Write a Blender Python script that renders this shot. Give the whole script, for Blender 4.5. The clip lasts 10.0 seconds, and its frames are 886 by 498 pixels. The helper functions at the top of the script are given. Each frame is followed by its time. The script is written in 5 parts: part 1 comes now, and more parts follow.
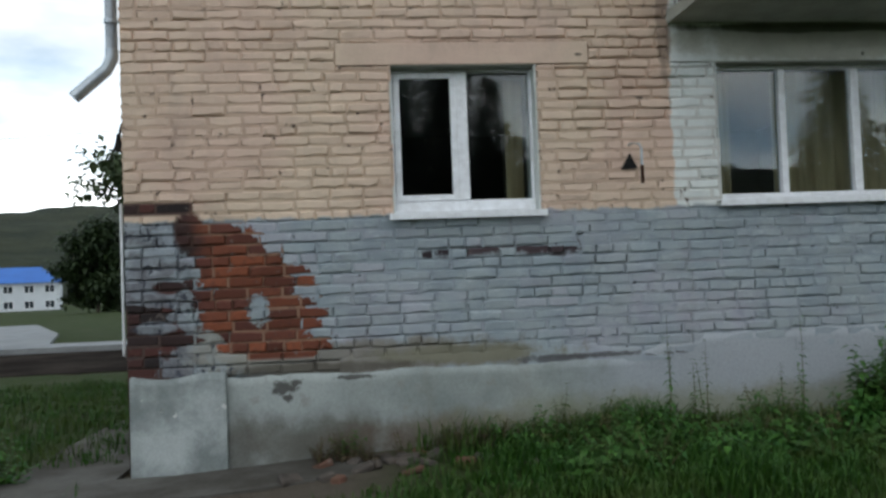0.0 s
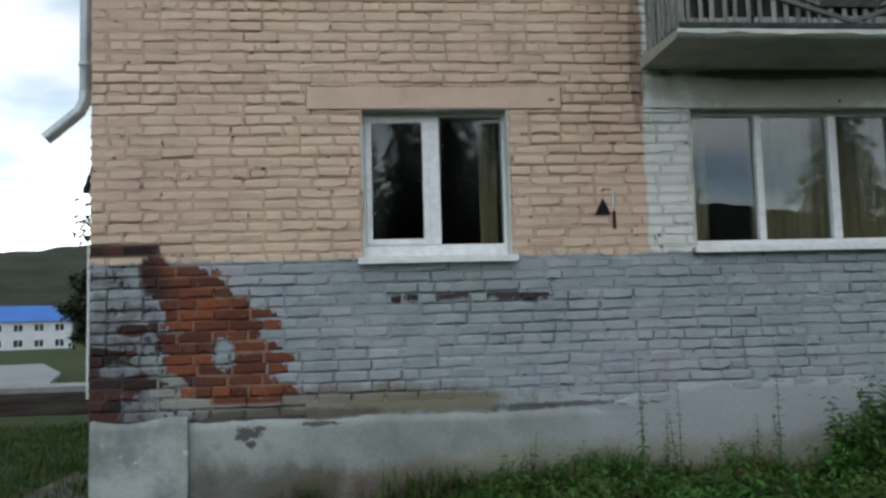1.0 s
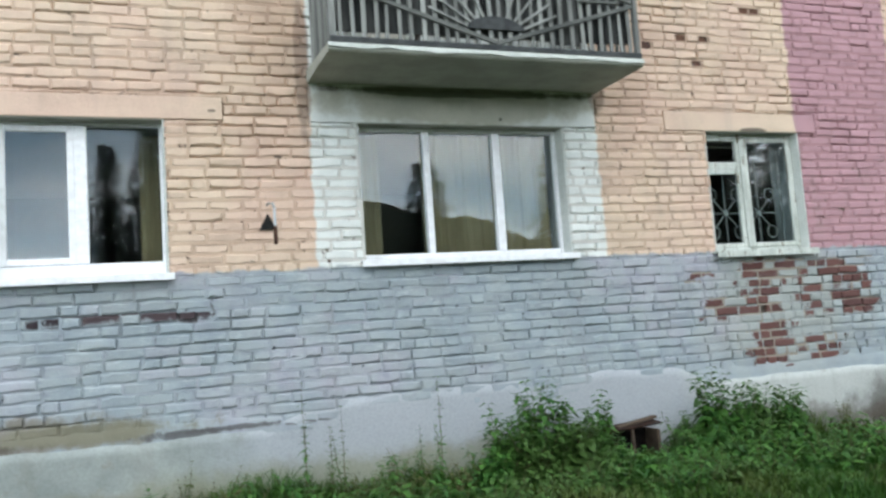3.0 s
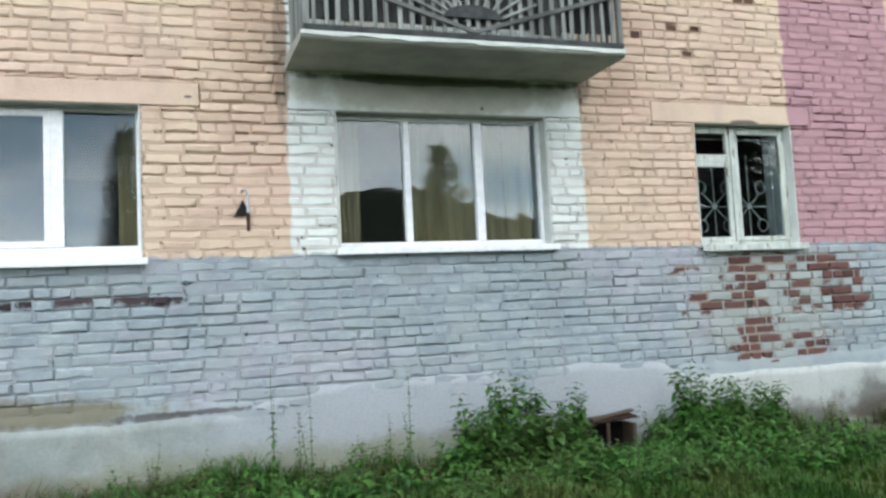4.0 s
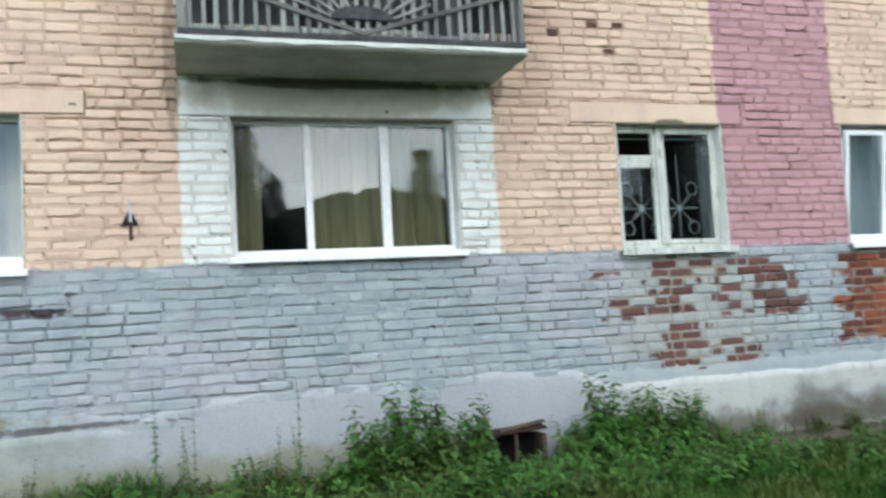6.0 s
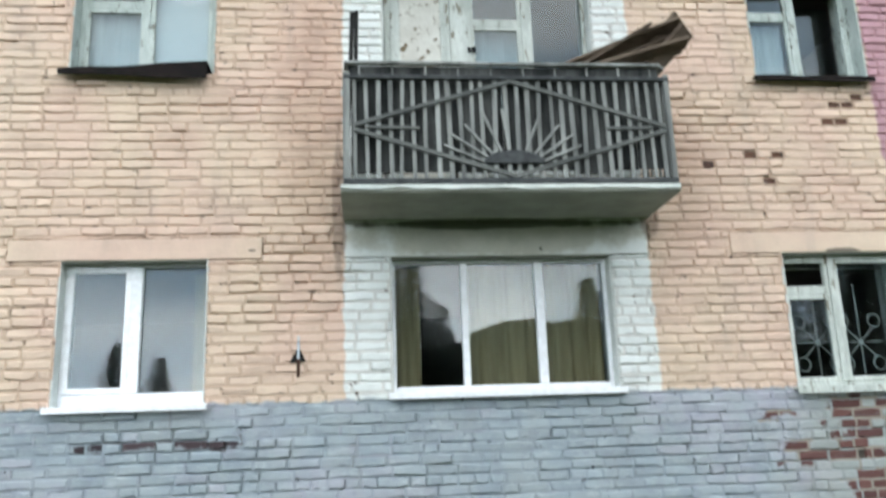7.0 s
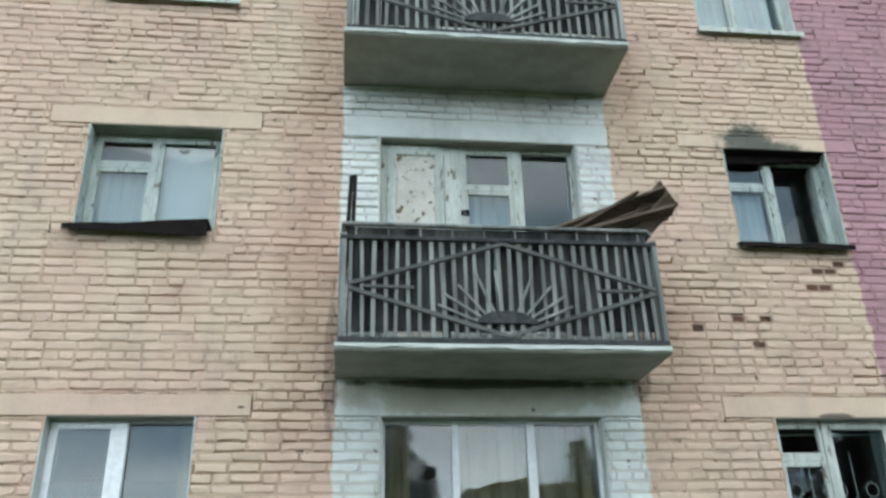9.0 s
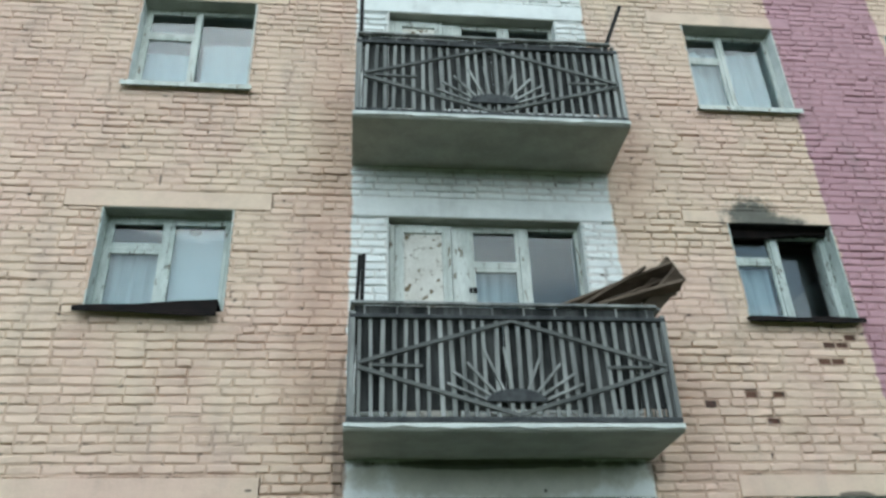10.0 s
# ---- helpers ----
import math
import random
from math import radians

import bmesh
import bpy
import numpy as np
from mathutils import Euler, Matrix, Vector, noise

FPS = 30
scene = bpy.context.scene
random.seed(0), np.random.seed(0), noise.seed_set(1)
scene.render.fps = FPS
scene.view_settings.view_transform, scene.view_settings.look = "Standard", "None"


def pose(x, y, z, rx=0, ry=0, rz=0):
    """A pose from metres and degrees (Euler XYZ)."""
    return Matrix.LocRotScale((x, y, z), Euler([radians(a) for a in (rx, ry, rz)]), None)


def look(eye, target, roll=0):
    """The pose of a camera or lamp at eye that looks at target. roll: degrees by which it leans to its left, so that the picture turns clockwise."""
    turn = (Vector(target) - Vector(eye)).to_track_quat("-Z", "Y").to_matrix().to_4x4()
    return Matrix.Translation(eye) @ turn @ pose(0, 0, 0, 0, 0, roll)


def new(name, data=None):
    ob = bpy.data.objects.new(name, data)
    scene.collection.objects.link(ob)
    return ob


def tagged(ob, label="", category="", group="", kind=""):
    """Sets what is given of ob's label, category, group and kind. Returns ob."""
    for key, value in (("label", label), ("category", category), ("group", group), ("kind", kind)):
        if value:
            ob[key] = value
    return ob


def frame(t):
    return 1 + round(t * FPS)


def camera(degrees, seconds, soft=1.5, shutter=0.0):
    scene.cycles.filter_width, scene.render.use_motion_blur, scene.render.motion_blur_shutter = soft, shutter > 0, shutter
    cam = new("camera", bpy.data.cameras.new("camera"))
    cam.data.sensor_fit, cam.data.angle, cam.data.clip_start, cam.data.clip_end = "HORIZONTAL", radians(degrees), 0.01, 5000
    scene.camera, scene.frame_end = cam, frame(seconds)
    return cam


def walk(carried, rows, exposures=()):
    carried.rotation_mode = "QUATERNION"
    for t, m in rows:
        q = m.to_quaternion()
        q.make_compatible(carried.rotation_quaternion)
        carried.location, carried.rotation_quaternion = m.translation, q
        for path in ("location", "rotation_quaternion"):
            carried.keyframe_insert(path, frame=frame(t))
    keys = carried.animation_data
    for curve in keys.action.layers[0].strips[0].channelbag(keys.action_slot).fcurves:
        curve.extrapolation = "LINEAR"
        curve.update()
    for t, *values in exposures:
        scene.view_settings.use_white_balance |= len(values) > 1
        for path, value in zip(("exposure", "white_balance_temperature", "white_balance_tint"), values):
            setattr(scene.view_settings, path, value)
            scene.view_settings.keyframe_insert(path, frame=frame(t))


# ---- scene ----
cam = camera(56.3, 10.0, soft=2.7, shutter=0.4)
PATH = [
    (0, (1.080, 1.123, 2.056), (1.295, 3.110, 2.125), -2.2),
    (0.5, (1.260, 1.194, 2.068), (1.447, 3.181, 2.210), -1.6),
    (1, (1.406, 1.163, 2.068), (1.597, 3.146, 2.240), -1.6),
    (1.5, (1.596, 1.125, 2.050), (1.814, 3.107, 2.207), -2.6),
    (2, (1.762, 1.194, 2.021), (2.148, 3.151, 2.176), -3.5),
    (2.5, (2.051, 1.192, 1.996), (2.648, 3.091, 2.186), -3.7),
    (3, (2.319, 1.139, 2.004), (3.019, 3.002, 2.199), -4.1),
    (4.5, (2.892, 0.976, 2.025), (3.514, 2.871, 2.17), -2.5),
    (5, (3.134, 0.961, 2.029), (3.905, 2.803, 2.149), -3.2),
    (5.2, (3.244, 0.961, 2.029), (4.077, 2.776, 2.137), -3.1),
    (6.3, (3.808, 0.84, 2.092), (4.245, 2.781, 2.293), -3.3),
    (6.5, (3.843, 0.816, 2.098), (4.186, 2.768, 2.364), -3.3),
    (7, (3.787, 0.784, 2.121), (3.988, 2.716, 2.599), -2.1),
    (7.5, (3.763, 0.766, 2.136), (3.939, 2.66, 2.756), -1.4),
    (8, (3.752, 0.75, 2.138), (3.963, 2.615, 2.828), -1.8),
    (8.5, (3.75, 0.754, 2.136), (3.98, 2.596, 2.879), -1.8),
    (9, (3.752, 0.73, 2.137), (3.976, 2.536, 2.966), -1.5),
    (9.5, (3.745, 0.718, 2.136), (3.958, 2.481, 3.055), -1.7),
    (10, (3.743, 0.711, 2.13), (3.945, 2.434, 3.126), -2.0),
]
EXPOSURE = [(0.0, -0.86, 6500, 10), (1.8, -0.87, 6500, 10), (2.2, -0.14, 6500, 10), (2.6, 0.29, 6500, 10), (3.2, 0.33, 6500, 10), (5.0, 0.46, 6500, 10), (6.5, 0.44, 6500, 10), (7.5, 0.31, 6380, 9), (8.5, 0.07, 6260, 7), (10.0, 0.02, 6120, 4)]
walk(cam, [(t, look(eye, target, roll)) for t, eye, target, roll in PATH], EXPOSURE)

# ==== light ====
# overcast sky: pale blue between broken grey clouds, brightest low over the street
world = bpy.data.worlds.new("overcast_sky")
scene.world = world
world.use_nodes = True
wn, wl = world.node_tree.nodes, world.node_tree.links
bg = wn["Background"]
sky = wn.new("ShaderNodeTexSky")
sky.sky_type, sky.sun_disc = "NISHITA", False
sky.sun_elevation, sky.sun_rotation = radians(38), radians(165)
sky.air_density, sky.dust_density = 1.2, 3.0
tc = wn.new("ShaderNodeTexCoord")
mp = wn.new("ShaderNodeMapping")
mp.inputs["Scale"].default_value = (1.0, 1.0, 3.2)
wl.new(tc.outputs["Generated"], mp.inputs["Vector"])
cn = wn.new("ShaderNodeTexNoise")
cn.inputs["Scale"].default_value, cn.inputs["Detail"].default_value = 2.6, 7
wl.new(mp.outputs["Vector"], cn.inputs["Vector"])
cr = wn.new("ShaderNodeValToRGB")
cr.color_ramp.elements[0].position, cr.color_ramp.elements[0].color = 0.38, (11.5, 16.8, 22.0, 1)
cr.color_ramp.elements[1].position, cr.color_ramp.elements[1].color = 0.62, (39, 40.6, 41, 1)
wl.new(cn.outputs["Fac"], cr.inputs["Fac"])
mx = wn.new("ShaderNodeMix")
mx.data_type = "RGBA"
mx.inputs["Factor"].default_value = 0.8
wl.new(sky.outputs["Color"], mx.inputs["A"])
wl.new(cr.outputs["Color"], mx.inputs["B"])
# the cloud deck is thinner and brighter towards the horizon
sp = wn.new("ShaderNodeSeparateXYZ")
wl.new(tc.outputs["Generated"], sp.inputs[0])
hr = wn.new("ShaderNodeMapRange")
hr.interpolation_type = "SMOOTHSTEP"
for i, v in enumerate((0.05, 0.30, 2.3, 0.93)):
    hr.inputs[i + 1].default_value = v
wl.new(sp.outputs["Z"], hr.inputs[0])
ml = wn.new("ShaderNodeMix")
ml.data_type, ml.blend_type = "RGBA", "MULTIPLY"
ml.inputs["Factor"].default_value = 1.0
wl.new(mx.outputs["Result"], ml.inputs["A"])
wl.new(hr.outputs[0], ml.inputs["B"])
wl.new(ml.outputs["Result"], bg.inputs["Color"])
bg.inputs["Strength"].default_value = 0.075
sun = new("sun", bpy.data.lights.new("sun", "SUN"))
sun.data.energy, sun.data.angle, sun.data.color = 0.5, radians(35), (1, 0.97, 0.92)
sun.matrix_world = look((-2.0, -10, 11), (0, 0, 0))


# ==== materials ====
class Tree:
    """Small helper to write a node tree as expressions."""

    def __init__(self, name, rough=0.8, metal=0.0):
        self.m = bpy.data.materials.new(name)
        self.m.use_nodes = True
        self.n, self.l = self.m.node_tree.nodes, self.m.node_tree.links
        self.b = self.n["Principled BSDF"]
        self.b.inputs["Roughness"].default_value = rough
        self.b.inputs["Metallic"].default_value = metal
        self.pos = self.n.new("ShaderNodeNewGeometry").outputs["Position"]
        self.sep = None

    def put(self, socket, value):
        if isinstance(value, bpy.types.NodeSocket):
            self.l.new(value, socket)
        elif isinstance(value, tuple) and len(value) == 3 and socket.type == "RGBA":
            socket.default_value = (*value, 1)
        else:
            socket.default_value = value

    def math(self, op, a, b=0.0, c=0.0, clamp=False):
        q = self.n.new("ShaderNodeMath")
        q.operation, q.use_clamp = op, clamp
        for i, v in enumerate((a, b, c)):
            self.put(q.inputs[i], v)
        return q.outputs[0]

    def xyz(self):
        if self.sep is None:
            q = self.n.new("ShaderNodeSeparateXYZ")
            self.put(q.inputs[0], self.pos)
            self.sep = q.outputs
        return self.sep

    def noise(self, scale, detail=4.0, rough=0.55, stretch=None, vec=None):
        q = self.n.new("ShaderNodeTexNoise")
        q.inputs["Scale"].default_value = scale
        q.inputs["Detail"].default_value = detail
        q.inputs["Roughness"].default_value = rough
        v = vec or self.pos
        if stretch:
            w = self.n.new("ShaderNodeMapping")
            w.inputs["Scale"].default_value = stretch
            self.put(w.inputs["Vector"], v)
            v = w.outputs["Vector"]
        self.put(q.inputs["Vector"], v)
        return q.outputs["Fac"]

    def ramp(self, v, lo, hi, a=0.0, b=1.0):
        q = self.n.new("ShaderNodeMapRange")
        q.interpolation_type = "SMOOTHSTEP"
        for i, s in enumerate((v, lo, hi, a, b)):
            self.put(q.inputs[i], s)
        return q.outputs[0]

    def mix(self, f, a, b, kind="MIX"):
        q = self.n.new("ShaderNodeMix")
        q.data_type, q.blend_type = "RGBA", kind
        self.put(q.inputs["Factor"], f)
        self.put(q.inputs["A"], a)
        self.put(q.inputs["B"], b)
        return q.outputs["Result"]

    def ramp_linear(self, v, lo, hi):
        q = self.n.new("ShaderNodeMapRange")
        for i, s in enumerate((v, lo, hi, 0.0, 1.0)):
            self.put(q.inputs[i], s)
        return q.outputs[0]

    def above(self, v, edge, soft=0.012):
        return self.ramp(v, edge - soft, edge + soft)

    def between(self, v, lo, hi, soft=0.012):
        return self.math("MULTIPLY", self.above(v, lo, soft), self.math("SUBTRACT", 1.0, self.above(v, hi, soft)))

    def blob(self, u, w, cu, cw, ru, rw, edge, rag=0.5, soft=0.175):
        """1 inside a ragged ellipse."""
        a = self.math("DIVIDE", self.math("SUBTRACT", u, cu), ru)
        b = self.math("DIVIDE", self.math("SUBTRACT", w, cw), rw)
        d = self.math("SQRT", self.math("ADD", self.math("MULTIPLY", a, a), self.math("MULTIPLY", b, b)))
        d = self.math("ADD", d, self.math("MULTIPLY", self.math("SUBTRACT", edge, 0.5), rag * 2))
        return self.ramp(d, 0.925 - soft, 0.925 + soft, 1.0, 0.0)

    def random(self):
        return self.n.new("ShaderNodeObjectInfo").outputs["Random"]

    def island(self):
        return self.n.new("ShaderNodeNewGeometry").outputs["Random Per Island"]

    def done(self, color, bump=None, height=0.002, rough=None):
        self.put(self.b.inputs["Base Color"], color)
        if bump is not None:
            q = self.n.new("ShaderNodeBump")
            q.inputs["Strength"].default_value, q.inputs["Distance"].default_value = 0.8, height
            self.put(q.inputs["Height"], bump)
            self.put(self.b.inputs["Normal"], q.outputs["Normal"])
        if rough is not None:
            self.put(self.b.inputs["Roughness"], rough)
        return self.m


WHITE, PINK, GREY = (0.80, 0.815, 0.785), (0.445, 0.255, 0.285), (0.285, 0.335, 0.365)


def curve(t, v, lo, hi, pts, vlo, vhi):
    """A value in vlo..vhi as a smooth function of v in lo..hi."""
    q = t.n.new("ShaderNodeFloatCurve")
    c = q.mapping.curves[0]
    pts = sorted(((a - lo) / (hi - lo), (b - vlo) / (vhi - vlo)) for a, b in pts)
    c.points[0].location, c.points[1].location = pts[0], pts[-1]
    for p in pts[1:-1]:
        c.points.new(*p)
    for p in c.points:
        p.handle_type = "VECTOR"
    q.mapping.update()
    t.put(q.inputs["Value"], t.ramp_linear(v, lo, hi))
    return t.math("ADD", t.math("MULTIPLY", q.outputs[0], vhi - vlo), vlo)


def lost_paint(t, x, z, each):
    """Where the paint has come away from the brick: 1 on bare masonry. each: a random number for every brick."""
    n1, n2 = t.noise(7, 6, 0.65), t.noise(30, 5, 0.65)
    rag = t.math("ADD", t.math("MULTIPLY", t.math("SUBTRACT", n1, 0.5), 0.42), t.math("MULTIPLY", t.math("SUBTRACT", n2, 0.5), 0.16))
    rag = t.math("ADD", rag, t.math("MULTIPLY", t.math("SUBTRACT", each, 0.5), 0.24))
    xr = t.math("ADD", x, rag)
    zr = t.math("ADD", z, t.math("MULTIPLY", rag, 0.35))
    # the large wedge near the corner
    left = curve(t, z, 1.4, 2.6, [(1.4, 0.30), (1.52, 0.17), (1.70, 0.02), (1.84, -0.06), (2.10, -0.09), (2.40, -0.16), (2.6, -0.05)], -1.0, 1.0)
    right = curve(t, z, 1.4, 2.6, [(1.4, 0.60), (1.50, 0.80), (1.54, 0.88), (1.70, 0.80), (1.93, 0.71), (2.10, 0.70), (2.40, 0.44), (2.52, 0.26), (2.6, 0.05)], -1.0, 1.0)
    m = t.math("MULTIPLY", t.ramp(t.math("SUBTRACT", xr, left), -0.015, 0.015), t.ramp(t.math("SUBTRACT", right, xr), -0.015, 0.015))
    m = t.math("MULTIPLY", m, t.between(z, 1.49, 2.53, 0.015))
    keep = t.blob(x, z, 0.35, 1.86, 0.085, 0.12, n2, 1.1)
    m = t.math("MULTIPLY", m, t.math("SUBTRACT", 1.0, keep))
    # the foot of the corner, and the course above the grey
    edge = curve(t, z, 1.3, 2.0, [(1.3, -0.30), (1.45, -0.28), (1.58, -0.24), (1.66, -0.10), (1.76, -0.32), (1.90, -0.34), (1.96, -0.9), (2.0, -1.0)], -1.0, 1.0)
    m = t.math("MAXIMUM", m, t.math("MULTIPLY", t.ramp(t.math("SUBTRACT", edge, xr), -0.015, 0.015), t.math("SUBTRACT", 1.0, t.blob(x, z, -0.42, 1.76, 0.16, 0.05, n1, 0.6))))
    m = t.math("MAXIMUM", m, t.math("MULTIPLY", t.between(z, 2.60, 2.695), t.ramp(xr, -0.08, -0.12)))
    m = t.math("MAXIMUM", m, t.blob(x, z, -0.30, 2.06, 0.13, 0.05, n1, 0.5))
    m = t.math("MAXIMUM", m, t.blob(x, z, -0.14, 2.46, 0.13, 0.16, n1, 0.8))
    # brick by brick: odd courses, the patches under the third and fourth window
    for x0, x1, z0, z1, p in (
        (1.60, 2.75, 2.185, 2.27, 0.40), (7.66, 8.42, 2.26, 2.46, 0.78), (7.70, 8.16, 1.36, 2.28, 0.74), (8.1, 8.75, 1.40, 1.70, 0.48),
        (8.36, 9.24, 1.88, 2.42, 0.58), (7.20, 7.72, 1.90, 2.10, 0.68), (7.05, 7.3, 2.28, 2.36, 0.6), (9.80, 13.0, 1.60, 2.46, 0.93),
    ):
        inside = t.math("MULTIPLY", t.between(xr, x0, x1, 0.02), t.between(zr, z0, z1, 0.02))
        hit = t.ramp(t.math("ADD", each, t.math("MULTIPLY", rag, 0.45)), p + 0.02, p - 0.02)
        m = t.math("MAXIMUM", m, t.math("MULTIPLY", inside, hit))
    return m


def facade(name, loss, dirt, pale=0.0, under="brick"):
    """Limewash in four colours over brick: peach, white round the balconies, pink stripes, grey-blue base."""
    t = Tree(name, 0.85)
    x, _, z = t.xyz()
    wob = t.math("MULTIPLY", t.math("SUBTRACT", t.noise(9, 3), 0.5), 0.09)
    xw, zw = t.math("ADD", x, wob), t.math("ADD", z, wob)
    big, mid, fine = t.noise(0.9, 3), t.noise(5.0, 5), t.noise(70, 5)
    streak = t.noise(3.0, 4, 0.6, (1.0, 1.0, 0.22))
    col = t.mix(t.ramp(big, 0.35, 0.68), (0.70, 0.550, 0.415), (0.68, 0.492, 0.39))
    pinks = t.math("MULTIPLY", t.above(xw, 8.55), t.math("SUBTRACT", 1.0, t.math("MULTIPLY", t.between(xw, 9.91, 11.19), t.above(zw, 3.73))))
    col = t.mix(pinks, col, t.mix(big, PINK, (0.51, 0.295, 0.33)))
    col = t.mix(t.between(xw, 3.66, 6.26), col, t.mix(mid, WHITE, (0.70, 0.735, 0.71)))
    lilac = t.mix(t.ramp(t.noise(0.7, 4), 0.42, 0.62), GREY, (0.385, 0.375, 0.43))
    lilac = t.mix(t.ramp(mid, 0.3, 0.7, 0.0, 0.6), lilac, (0.42, 0.468, 0.475))
    lilac = t.mix(t.ramp(t.noise(2.1, 5, 0.65), 0.50, 0.70, 0.0, 0.6), lilac, (0.235, 0.275, 0.31))
    base = t.math("SUBTRACT", 1.0, t.above(zw, 2.555))
    col = t.mix(base, col, lilac)
    # the lowest strip is patched with pale cement
    col = t.mix(t.math("MULTIPLY", t.ramp(t.math("ADD", z, t.math("MULTIPLY", mid, 0.35)), 1.52, 1.30), 0.55 + pale), col, (0.44, 0.47, 0.47))
    edge = t.noise(3.2, 6, 0.6)
    for cu, cw, ru, rw, tone in (
        (1.15, 1.47, 1.45, 0.15, (0.20, 0.175, 0.135)), (1.95, 1.47, 0.75, 0.085, (0.20, 0.19, 0.13)), (0.75, 1.40, 0.9, 0.05, (0.09, 0.078, 0.06)),
        (0.1, 1.60, 0.36, 0.18, (0.33, 0.32, 0.28)), (-0.5, 1.75, 0.35, 0.5, (0.22, 0.235, 0.26)),
    ):
        col = t.mix(t.math("MULTIPLY", t.blob(x, z, cu, cw, ru, rw, t.noise(4.5, 7, 0.7), 1.1, 0.3), 0.8), col, tone)
    jag = t.noise(11, 6, 0.7)
    for cu, cw, ru, rw in ((2.62, 1.392, 0.30, 0.030), (3.02, 1.405, 0.36, 0.020), (3.5, 1.39, 0.2, 0.012)):
        col = t.mix(t.math("MULTIPLY", t.blob(x, z, cu, cw, ru, rw, jag, 1.5, 0.35), 0.85), col, (0.085, 0.08, 0.082))
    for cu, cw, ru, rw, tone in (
        # first two: dirt and the slab's shade on the lintel below, in one tone
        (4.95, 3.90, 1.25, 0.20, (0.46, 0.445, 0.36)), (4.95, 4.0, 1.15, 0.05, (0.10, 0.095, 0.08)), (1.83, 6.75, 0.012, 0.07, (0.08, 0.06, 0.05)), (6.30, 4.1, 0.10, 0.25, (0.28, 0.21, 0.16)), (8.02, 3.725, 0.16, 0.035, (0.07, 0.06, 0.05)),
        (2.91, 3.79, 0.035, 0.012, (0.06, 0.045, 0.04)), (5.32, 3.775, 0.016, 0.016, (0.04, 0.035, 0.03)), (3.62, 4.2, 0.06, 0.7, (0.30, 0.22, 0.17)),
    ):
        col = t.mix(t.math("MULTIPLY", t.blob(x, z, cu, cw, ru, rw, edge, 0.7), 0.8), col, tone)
    # rust-coloured rain stains beside the balconies
    for cu, cw, ru, rw in ((3.42, 5.1, 0.34, 1.3), (3.48, 7.6, 0.28, 1.2), (6.55, 4.6, 0.30, 0.7), (6.5, 7.3, 0.26, 0.9)):
        col = t.mix(t.math("MULTIPLY", t.math("MULTIPLY", t.blob(x, z, cu, cw, ru, rw, edge, 0.8, 0.6), t.math("SUBTRACT", 1.0, t.between(xw, 3.66, 6.26))), 0.42), col, t.mix(mid, (0.56, 0.34, 0.24), (0.40, 0.27, 0.205)))
    # soot above the burnt window, rain dirt under the sills
    col = t.mix(t.math("MULTIPLY", t.math("MAXIMUM", t.blob(x, z, 7.72, 6.52, 0.30, 0.23, jag, 0.9, 0.34), t.blob(x, z, 7.92, 6.46, 0.34, 0.09, jag, 0.9, 0.4)), 0.92), col, t.mix(jag, (0.035, 0.04, 0.034), (0.12, 0.13, 0.11)))
    col = t.mix(t.math("MULTIPLY", t.ramp(streak, 0.52, 0.75), dirt), col, (0.25, 0.23, 0.21), "MIX")
    col = t.mix(t.ramp(mid, 0.40, 0.78, 0.0, 0.42), col, t.mix(0.5, col, (0.40, 0.37, 0.35), "MULTIPLY"))
    col = t.mix(t.ramp(fine, 0.3, 0.75, 0.0, 0.25), col, t.mix(1.0, col, (0.72, 0.70, 0.68), "MULTIPLY"))
    each = t.math("FRACT", t.math("ADD", t.random(), t.island()))
    col = t.mix(t.ramp(each, 0.0, 1.0, 0.0, 0.16), col, t.mix(1.0, col, (0.70, 0.70, 0.71), "MULTIPLY"))
    tint = t.math("FRACT", t.math("MULTIPLY", each, 5.7))
    col = t.mix(t.math("MULTIPLY", t.math("MULTIPLY", base, t.above(z, 1.60, 0.04)), t.ramp(tint, 0.5, 1.0, 0.0, 0.35)), col, t.mix(t.ramp(t.noise(1.1, 3), 0.42, 0.58), (0.36, 0.42, 0.45), (0.42, 0.385, 0.445)))
    brushed = t.math("MULTIPLY", base, t.above(t.math("ADD", z, t.math("MULTIPLY", mid, 0.1)), 1.66, 0.05))
    smear = t.noise(8, 6, 0.7, (0.55, 1.0, 1.3))
    col = t.mix(t.math("MULTIPLY", brushed, t.ramp(smear, 0.54, 0.68, 0.0, 0.55)), col, (0.215, 0.235, 0.275))
    col = t.mix(t.math("MULTIPLY", brushed, t.ramp(smear, 0.46, 0.34, 0.0, 0.45)), col, (0.47, 0.51, 0.53))
    col = t.mix(t.math("MULTIPLY", t.blob(x, z, 8.2, 2.0, 1.0, 0.6, edge, 0.9, 0.5), t.math("MULTIPLY", base, 0.55)), col, (0.36, 0.365, 0.32))
    grime = t.math("MULTIPLY", t.ramp(t.noise(5.5, 6, 0.7, (1.0, 1.0, 1.6)), 0.42, 0.62, 0.15, 0.85), t.ramp(t.math("ADD", x, t.math("MULTIPLY", mid, 0.5)), 0.32, 0.0))
    col = t.mix(t.math("MULTIPLY", base, grime), col, (0.115, 0.11, 0.125))
    gone = lost_paint(t, x, z, each) if under != "plaster" else 0.0
